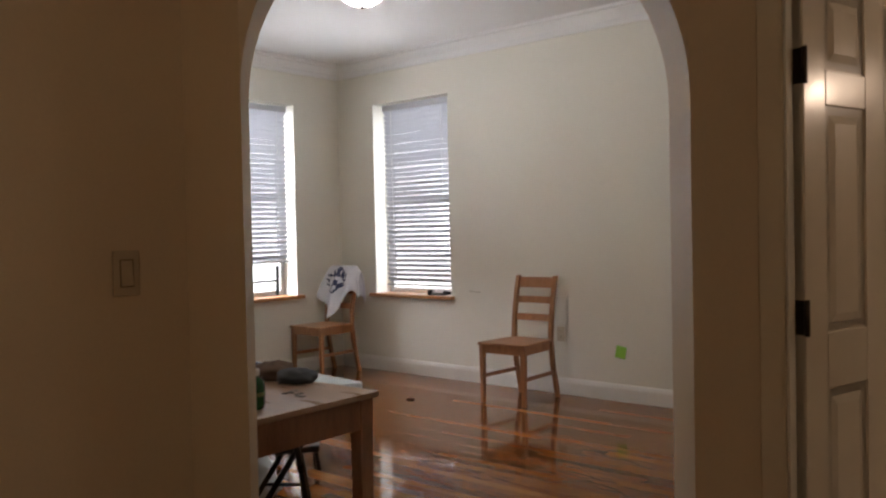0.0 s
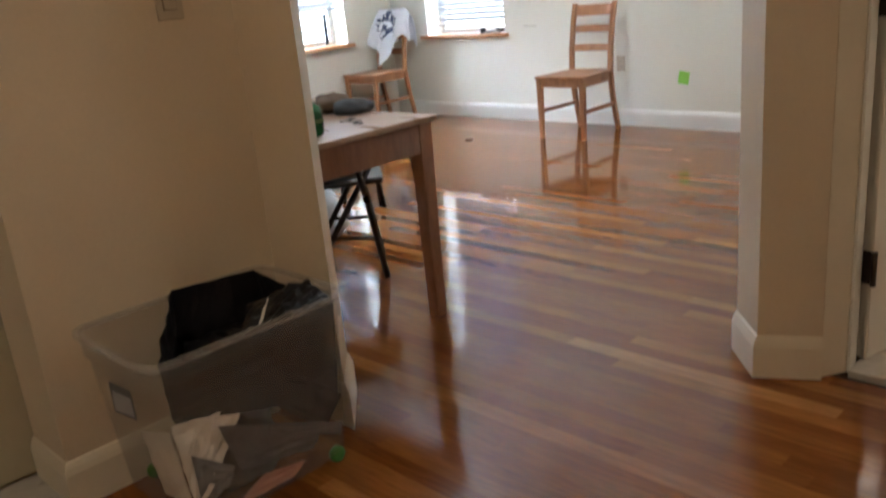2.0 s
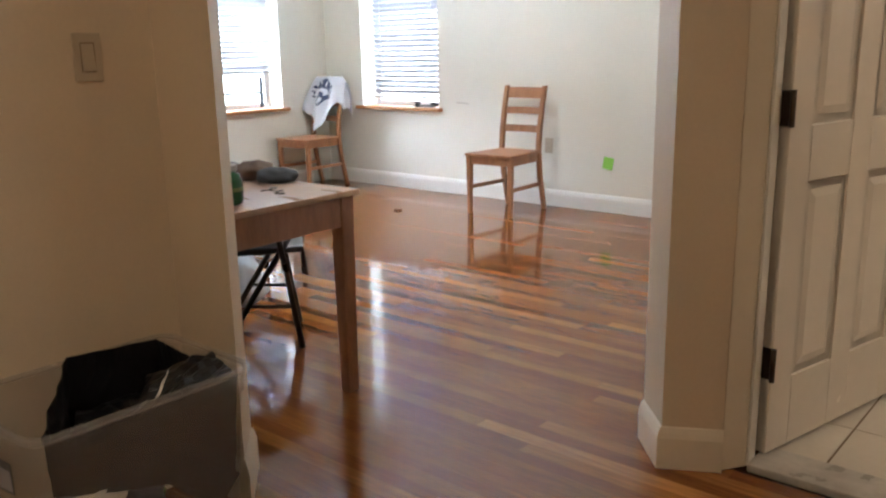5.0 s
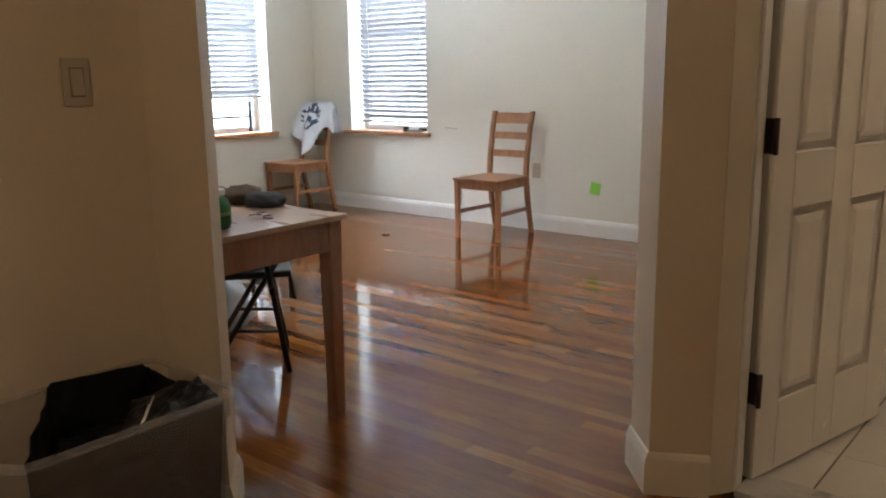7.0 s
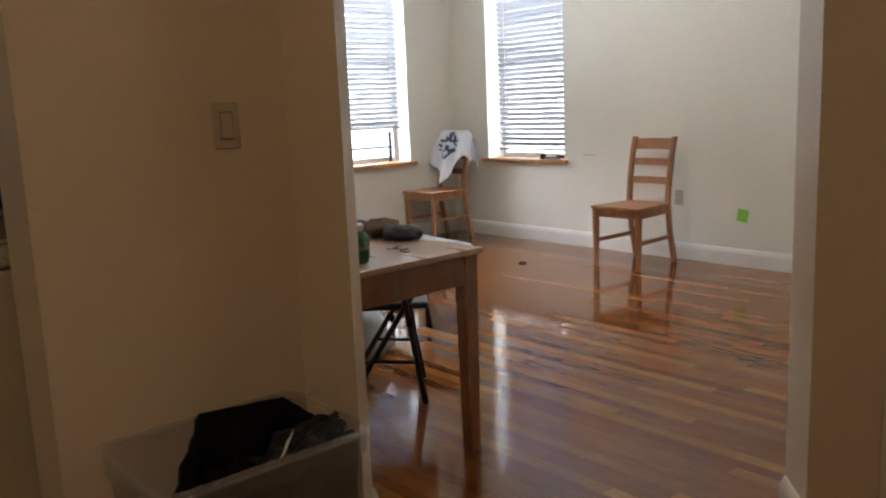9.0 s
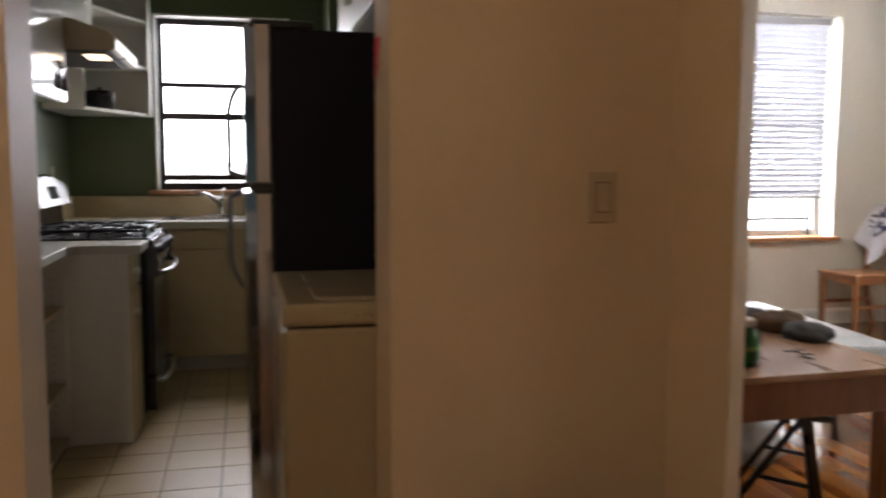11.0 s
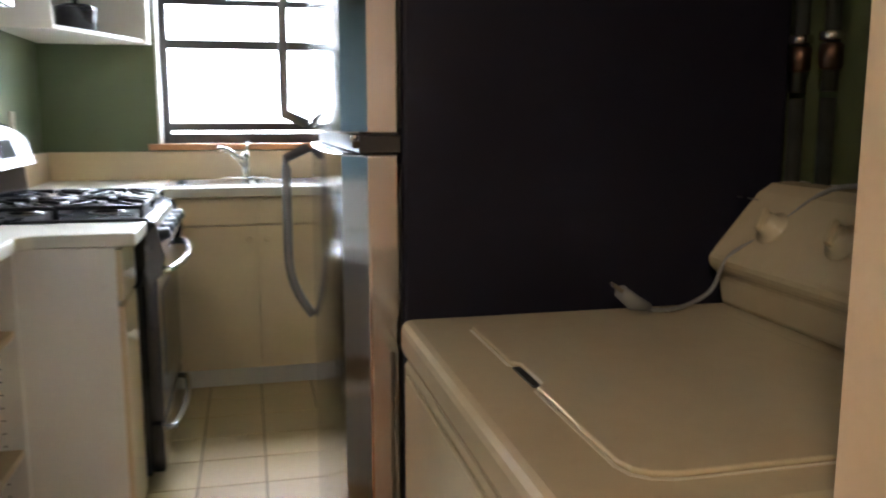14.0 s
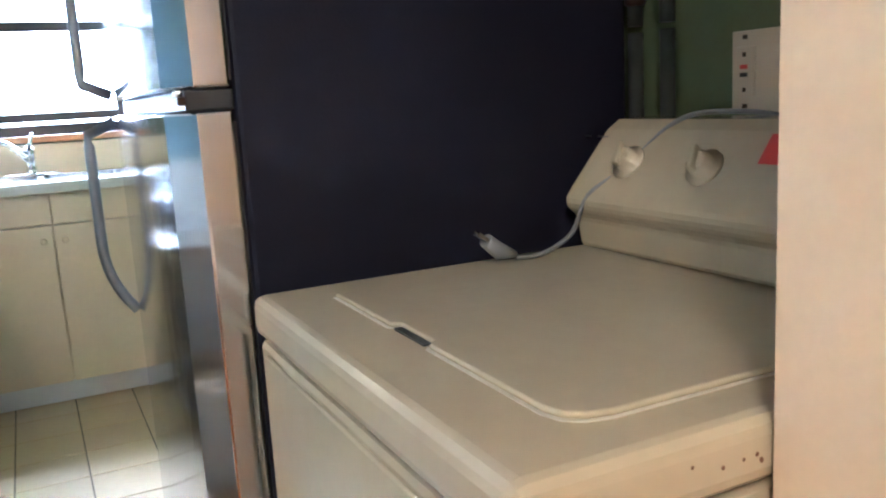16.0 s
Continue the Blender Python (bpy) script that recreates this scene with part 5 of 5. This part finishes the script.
# ---- left counter with open shelves, narrow cabinet ----
cnt = thing("counter", "off white laminate counter stepped beside the stove", "counter", pose(0, 0, 0))
part("worktop", prism(bmesh.new(), [(-4.52, 0.014), (-2.29, 0.014), (-2.29, 0.34), (-4.19, 0.34), (-4.235, 0.375), (-4.235, 0.645), (-4.52, 0.645)], 0.875, 0.915), COUNTER, cnt, bevel=0.005)
part("upstand", box(bmesh.new(), -4.52, -2.29, 0.009, 0.028, 0.9155, 1.062), COUNTER, cnt, bevel=0.002)
bs = thing("shelf_unit", "white open base shelves under the counter, empty", "shelf", pose(0, 0, 0))
for x in (-4.235, -3.52, -2.9, -2.32):
    pnl = part("upright", box(bmesh.new(), x - 0.009, x + 0.009, 0.02, 0.32, 0.0, 0.8745), CAB_WHITE, bs, bevel=0.001)
    if x in (-3.52, -4.235):
        for k in range(17):
            part("peg_hole", lathe(bmesh.new(), [(0.0035, 0), (0.003, 0.0006)], 8, Matrix.Translation((x + 0.0092, 0.265, 0.16 + 0.038 * k)) @ OUTX), BRONZE, pnl)
for x0_, x1_, z in ((-4.226, -3.529, 0.65), (-4.226, -3.529, 0.30), (-4.226, -3.529, 0.05), (-3.511, -2.909, 0.53), (-3.511, -2.909, 0.12), (-2.891, -2.329, 0.53), (-2.891, -2.329, 0.12)):
    part("shelf_board", box(bmesh.new(), x0_, x1_, 0.022, 0.312, z - 0.02, z), SHELF_WOOD, bs, bevel=0.001)
part("back_panel", box(bmesh.new(), -4.226, -2.33, 0.012, 0.0195, 0.0, 0.8745), CAB_WHITE, bs)
nc = thing("base_cabinet", "narrow white base cabinet with worn edges", "cabinet", pose(0, 0, 0), group="kitchen cabinets")
part("body", box(bmesh.new(), -4.52, -4.248, 0.02, 0.585, 0.0, 0.8745), CAB_WHITE, nc, bevel=0.002)
part("corner_strip", box(bmesh.new(), -4.247, -4.238, 0.545, 0.586, 0.0, 0.8745), CAB_WHITE, nc, bevel=0.002)
dr = part("drawer", box(bmesh.new(), -4.515, -4.25, 0.586, 0.604, 0.715, 0.865), CAB_CREAM, nc, bevel=0.002)
dd = part("door", box(bmesh.new(), -4.515, -4.25, 0.586, 0.604, 0.02, 0.70), CAB_CREAM, nc, bevel=0.002)
knob_on(dr, Matrix.Translation((-4.285, 0.604, 0.79)) @ OUTY, 0.017)
knob_on(dd, Matrix.Translation((-4.285, 0.604, 0.605)) @ OUTY, 0.017)

# ---- stove ----
sv = thing("gas_stove", "black and stainless gas stove with cast iron grates", "stove", pose(-5.295, 0.02, 0))
SW = 0.76
part("body", box(bmesh.new(), 0, SW, 0.03, 0.60, 0.05, 0.895), BLACK_GLOSS, sv, bevel=0.004)
part("foot_rail", box(bmesh.new(), 0.02, SW - 0.02, 0.06, 0.57, 0.0, 0.05), BLACK_PLASTIC, sv)
part("cooktop", box(bmesh.new(), -0.002, SW + 0.002, 0.02, 0.63, 0.896, 0.922), BLACK_SATIN, sv, "black enamel cooktop", bevel=0.006)
bm = loft(bmesh.new(), [[(x, 0.601, 0.80), (x, 0.668, 0.805), (x, 0.64, 0.905), (x, 0.601, 0.905)] for x in (0.0, SW)])
cp_ = part("control_panel", bm, STEEL, sv, "slanted stainless control panel", bevel=0.004)
for x in (-0.006, SW):
    part("end_cap", loft(bmesh.new(), [[(x + o, 0.598, 0.70), (x + o, 0.66, 0.73), (x + o, 0.676, 0.80), (x + o, 0.648, 0.912), (x + o, 0.598, 0.912)] for o in (0.0005, 0.0055)]), BLACK_GLOSS, cp_, "black end cap")
tilt = Matrix.Rotation(radians(-75), 4, "X")
for k in range(5):
    part("knob", lathe(bmesh.new(), [(0.026, 0), (0.026, 0.006), (0.021, 0.009), (0.019, 0.034), (0.012, 0.038)], 18, Matrix.Translation((0.09 + 0.145 * k, 0.652, 0.855)) @ tilt), BLACK_PLASTIC, cp_, "black plastic knob")
od = part("oven_door", box(bmesh.new(), 0.004, SW - 0.004, 0.601, 0.644, 0.24, 0.792), BLACK_GLOSS, sv, "oven door with black sides", bevel=0.006)
part("door_skin", box(bmesh.new(), 0.012, SW - 0.012, 0.6445, 0.648, 0.25, 0.785), STEEL, od, "stainless door skin", bevel=0.001)
part("oven_glass", box(bmesh.new(), 0.12, SW - 0.12, 0.6482, 0.651, 0.36, 0.66), BLACK_GLOSS, od, bevel=0.001)
pts = [(0.04, 0.645, 0.745)] + [(0.04 + 0.68 * k / 12, 0.685 + 0.035 * math.sin(math.pi * k / 12), 0.745) for k in range(13)] + [(0.72, 0.645, 0.745)]
part("handle", tube(bmesh.new(), pts, 0.0135, 12), STEEL, od, "bowed stainless bar handle")
bd = part("drawer", box(bmesh.new(), 0.004, SW - 0.004, 0.601, 0.640, 0.06, 0.228), BLACK_GLOSS, sv, "storage drawer with black sides", bevel=0.006)
part("drawer_skin", box(bmesh.new(), 0.012, SW - 0.012, 0.6405, 0.645, 0.07, 0.22), STEEL, bd, "stainless drawer skin", bevel=0.001)
pts = [(0.08, 0.642, 0.19)] + [(0.08 + 0.6 * k / 10, 0.668 + 0.025 * math.sin(math.pi * k / 10), 0.19) for k in range(11)] + [(0.68, 0.642, 0.19)]
part("handle", tube(bmesh.new(), pts, 0.011, 10), STEEL, bd)
# backguard: black box, arched top, stainless face
ring = [(0.0, 0.922)] + [(SW * k / 16, 1.175 + 0.052 * math.sin(math.pi * k / 16) ** 0.7) for k in range(17)] + [(SW, 0.922)]
bg = part("backguard", loft(bmesh.new(), [[(x, 0.022, z) for x, z in ring], [(x, 0.105 - 0.02 * (z > 1.1), z) for x, z in ring]]), BLACK_GLOSS, sv, "black arched back guard", bevel=0.003)
face = [(0.03, 1.065)] + [(0.03 + (SW - 0.06) * k / 16, 1.168 + 0.05 * math.sin(math.pi * k / 16) ** 0.7) for k in range(17)] + [(SW - 0.03, 1.065)]
part("face_plate", loft(bmesh.new(), [[(x, 0.084, z) for x, z in face], [(x, 0.147 - 0.05 * (z - 1.065) / 0.15, z) for x, z in face]]), DULL_STEEL, bg, "stainless face plate", bevel=0.002)
part("display", box(bmesh.new(), 0.27, 0.47, -0.002, 0.003, -0.034, 0.034, Matrix.Translation((0, 0.1255, 1.132)) @ Matrix.Rotation(radians(17.8), 4, "X")), BLACK_GLOSS, bg, "black display window", bevel=0.004)


def grate(x, y):
    g = part("grate", bmesh.new(), CAST_IRON, sv, "black cast iron grate")
    bm = bmesh.new()
    w, d, z = 0.165, 0.125, 0.957
    loop = [(x - w, y - d, z), (x + w, y - d, z), (x + w, y + d, z), (x - w, y + d, z)]
    for a, b in zip(loop, loop[1:] + loop[:1]):
        tube(bm, [a, b], 0.007, 6)
    for cx, cy in ((-1, -1), (1, -1), (1, 1), (-1, 1)):
        tube(bm, [(x + cx * w, y + cy * d, z), (x + cx * w, y + cy * d, 0.922)], 0.007, 6)
    for ax, ay in ((w, 0), (-w, 0), (0, d), (0, -d)):
        tube(bm, [(x + ax, y + ay, z), (x + ax * 0.55, y + ay * 0.55, z + 0.008), (x + ax * 0.22, y + ay * 0.22, z + 0.002)], 0.0065, 6)
    for ax, ay in ((w, d), (-w, d), (w, -d), (-w, -d)):
        tube(bm, [(x + ax, y + ay, z), (x + ax * 0.35, y + ay * 0.35, z + 0.007)], 0.0055, 6)
    finish(bm)
    bm.to_mesh(g.data)
    bm.free()
    b_ = part("burner", lathe(bmesh.new(), [(0.05, 0.9225), (0.05, 0.932), (0.034, 0.934), (0.034, 0.944), (0.02, 0.947)], 20, Matrix.Translation((x, y, 0))), CAST_IRON, sv)
    part("burner_ring", lathe(bmesh.new(), [(0.056, 0.9224), (0.06, 0.926), (0.052, 0.928)], 20, Matrix.Translation((x, y, 0))), DULL_STEEL, b_)


for x in (0.195, 0.565):
    for y in (0.22, 0.48):
        grate(x, y)

# ---- sink run under the window ----
sk = thing("sink_cabinet", "cream base cabinet with two doors under the sink", "cabinet", pose(0, 0, 0), group="kitchen cabinets")
part("body", box(bmesh.new(), -6.12, -5.58, 0.02, 1.648, 0.10, 0.895), CAB_CREAM, sk, bevel=0.002)
part("kick", box(bmesh.new(), -6.1, -5.625, 0.02, 1.64, 0.0, 0.0995), CAB_WHITE, sk)
for a, b in ((0.10, 0.615), (0.62, 0.996), (1.0, 1.375), (1.38, 1.645)):
    f_ = part("drawer_front", box(bmesh.new(), -5.5795, -5.56, a + 0.002, b - 0.002, 0.768, 0.89), CAB_CREAM, sk, bevel=0.002)
    d_ = part("door", box(bmesh.new(), -5.5795, -5.56, a + 0.002, b - 0.002, 0.10, 0.76), CAB_CREAM, sk, bevel=0.002)
    if a in (0.62, 1.0):
        knob_on(d_, Matrix.Translation((-5.56, 0.958 if a == 0.62 else 1.038, 0.70)) @ OUTX, 0.013, CAB_CREAM, "round cream knob")
st_ = thing("counter", "off white laminate counter with an upstand and cutout", "counter", pose(0, 0, 0))
SX0, SX1, SY0, SY1 = -6.02, -5.64, 0.62, 1.34
for a in ((-6.124, -5.53, 0.014, SY0), (-6.124, -5.53, SY1, 1.65), (-6.124, SX0, SY0, SY1), (SX1, -5.53, SY0, SY1)):
    part("worktop", box(bmesh.new(), *a, 0.896, 0.936), COUNTER, st_)
part("worktop_wing", box(bmesh.new(), -5.5295, -5.30, 0.014, 0.60, 0.896, 0.934), COUNTER, st_, bevel=0.002)
part("upstand", box(bmesh.new(), -6.123, -6.105, 0.03, 1.645, 0.9365, 1.075), CAB_CREAM, st_, bevel=0.002)
part("upstand", box(bmesh.new(), -6.104, -5.31, 0.0135, 0.029, 0.9365, 1.075), CAB_CREAM, st_, bevel=0.002)
sink = thing("kitchen_sink", "double bowl stainless drop in sink", "sink", pose(0, 0, 0))
mid = (SY0 + SY1) / 2
for a in ((SX0 - 0.02, SX1 + 0.02, SY0 - 0.02, SY0 + 0.02), (SX0 - 0.02, SX1 + 0.02, SY1 - 0.02, SY1 + 0.02), (SX0 - 0.02, SX0 + 0.05, SY0 + 0.02, SY1 - 0.02), (SX1 - 0.02, SX1 + 0.02, SY0 + 0.02, SY1 - 0.02), (SX0 + 0.05, SX1 - 0.02, mid - 0.015, mid + 0.015)):
    part("rim", box(bmesh.new(), *a, 0.9362, 0.9425), STEEL, sink)
for y0_, y1_ in ((SY0 + 0.02, mid - 0.015), (mid + 0.015, SY1 - 0.02)):
    secs = [rounded(SX0 + 0.05, SX1 - 0.02, y0_, y1_, 0.9425, 0.03), rounded(SX0 + 0.06, SX1 - 0.03, y0_ + 0.01, y1_ - 0.01, 0.80, 0.03), rounded(SX0 + 0.10, SX1 - 0.07, y0_ + 0.05, y1_ - 0.05, 0.79, 0.03)]
    bm = bmesh.new()
    rr = [[bm.verts.new(p) for p in sec] for sec in secs]
    for ra, rb in zip(rr, rr[1:]):
        for q in range(len(ra)):
            bm.faces.new((ra[q], rb[q], rb[(q + 1) % len(rb)], ra[(q + 1) % len(ra)]))
    bm.faces.new(rr[-1])
    part("bowl", bm, STEEL, sink)
fc = thing("faucet", "chrome single lever kitchen faucet behind the sink", "faucet", pose(-5.985, 0.955, 0.9425))
part("deck_plate", lathe(bmesh.new(), [(0.03, 0), (0.03, 0.006), (0.024, 0.01)], 20, Matrix.Diagonal((0.9, 4.0, 1, 1))), CHROME, fc)
part("body", lathe(bmesh.new(), [(0.022, 0.008), (0.02, 0.03), (0.021, 0.09), (0.024, 0.10), (0.018, 0.125)], 18), CHROME, fc)
part("spout", tube(bmesh.new(), [(0, 0, 0.06), (0.03, -0.03, 0.10), (0.08, -0.08, 0.145), (0.12, -0.115, 0.155), (0.13, -0.125, 0.145)], [0.016, 0.014, 0.012, 0.012, 0.013], 10), CHROME, fc)
part("lever", tube(bmesh.new(), [(0, 0, 0.125), (-0.01, 0.01, 0.15), (-0.015, 0.02, 0.19)], [0.012, 0.008, 0.006], 8), CHROME, fc)

# pink note on the doorway reveal
pn = part("sticky_note", flap(bmesh.new(), [(-2.277, 1.4125, 1.475), (-2.21, 1.402, 1.478), (-2.19, 1.4125, 1.565), (-2.27, 1.4125, 1.57)], 2.0, amp=0.004), PINK)
tagged(pn, "pink paper note curling off the doorway", "note")
for v in pn.data.vertices:
    v.co.y = min(v.co.y, 1.4118)
pn.modifiers.new("thick", "SOLIDIFY").thickness = 0.001

# ---- floors, piece by piece ----
def strip_mesh(length, width):
    bm = bmesh.new()
    c = 0.00012
    lo = [(0, 0, -0.012), (length, 0, -0.012), (length, width, -0.012), (0, width, -0.012)]
    md = [(0, 0, -c), (length, 0, -c), (length, width, -c), (0, width, -c)]
    hi = [(c, c, 0), (length - c, c, 0), (length - c, width - c, 0), (c, width - c, 0)]
    return loft(bm, [lo, md, hi])


OAK_JOINED = oak("varnished_oak_strip_joined", True)
rng = random.Random(7)
PW, GAP = 0.0572, 0.00012
LENS = (0.62, 0.86, 1.1, 1.34, 1.62)
meshes = {}
for q in LENS:
    bm = strip_mesh(q - GAP, PW - GAP)
    finish(bm)
    meshes[q] = mesh_of(bm, "strip", OAK)
wood = tagged(new("floor_strips"), "glossy varnished oak strip floor", "floor", kind="structure")
rest = bmesh.new()
count = 0
y = -1.2
while y < WY - PW:
    west = -2.17 if y < 2.04 else WX
    if 0.60 < y < 1.46:
        west = -2.06
    east = 1.3 if y < 3.06 else -1.12
    x = west
    while x < east - 0.02:
        q = rng.choice(LENS)
        if x == west:
            q = rng.choice(LENS) * rng.uniform(0.3, 1.0)
        q = min(q, east - x)
        near = -4.0 < x + q / 2 < -0.35 and 1.0 < y < 4.6
        if near and q in meshes and count < 310:
            ob = new("strip", meshes[q])
            ob.parent = wood
            ob.location = (x, y, 0)
            count += 1
        else:
            a, b, w = x, x + q - 0.0002, PW - 0.0002
            lo = [rest.verts.new(p) for p in ((a, y, -0.012), (b, y, -0.012), (b, y + w, -0.012), (a, y + w, -0.012))]
            hi = [rest.verts.new(p) for p in ((a, y, 0), (b, y, 0), (b, y + w, 0), (a, y + w, 0))]
            rest.faces.new(lo[::-1]), rest.faces.new(hi)
            for k in range(4):
                rest.faces.new((lo[k], lo[(k + 1) % 4], hi[(k + 1) % 4], hi[k]))
        x += q
    y += PW
far = new("strips", mesh_of(rest, "strips", OAK_JOINED))
far.parent = wood
tagged(far, kind="stuff")


def tile_floor(name, x0, x1, y0, y1, size, ox, oy, material, label, top):
    fl = tagged(new(name), label, "floor", kind="structure")
    part("grout", box(bmesh.new(), x0, x1, y0, y1, -0.011, top - 0.0025), GROUT, fl)
    cache = {}
    i0 = math.floor((x0 - ox) / size)
    j0 = math.floor((y0 - oy) / size)
    for i in range(i0, i0 + int((x1 - x0) / size) + 3):
        for j in range(j0, j0 + int((y1 - y0) / size) + 3):
            a, b = max(x0, ox + i * size), min(x1, ox + (i + 1) * size)
            c, d = max(y0, oy + j * size), min(y1, oy + (j + 1) * size)
            if b - a < 0.02 or d - c < 0.02:
                continue
            key = (round(b - a, 4), round(d - c, 4))
            if key not in cache:
                g, e = 0.003, 0.0015
                w, h = key
                bm = loft(bmesh.new(), [[(g, g, -0.006), (w - g, g, -0.006), (w - g, h - g, -0.006), (g, h - g, -0.006)], [(g, g, -e), (w - g, g, -e), (w - g, h - g, -e), (g, h - g, -e)], [(g + e, g + e, 0), (w - g - e, g + e, 0), (w - g - e, h - g - e, 0), (g + e, h - g - e, 0)]])
                finish(bm)
                cache[key] = mesh_of(bm, "tile", material)
            ob = new("tile", cache[key])
            ob.parent = fl
            ob.location = (a, c, top)
    return fl


tile_floor("floor_kitchen", WX, -2.30, 0.0, 1.87, 0.23, -5.21, 0.762, TILE, "beige square ceramic kitchen floor tiles", 0.0)
tile_floor("floor_bathroom", -0.9, 1.3, 3.27, 5.28, 0.3, -0.645, 3.27, BATH_TILE, "white square ceramic bathroom floor tiles", 0.006)
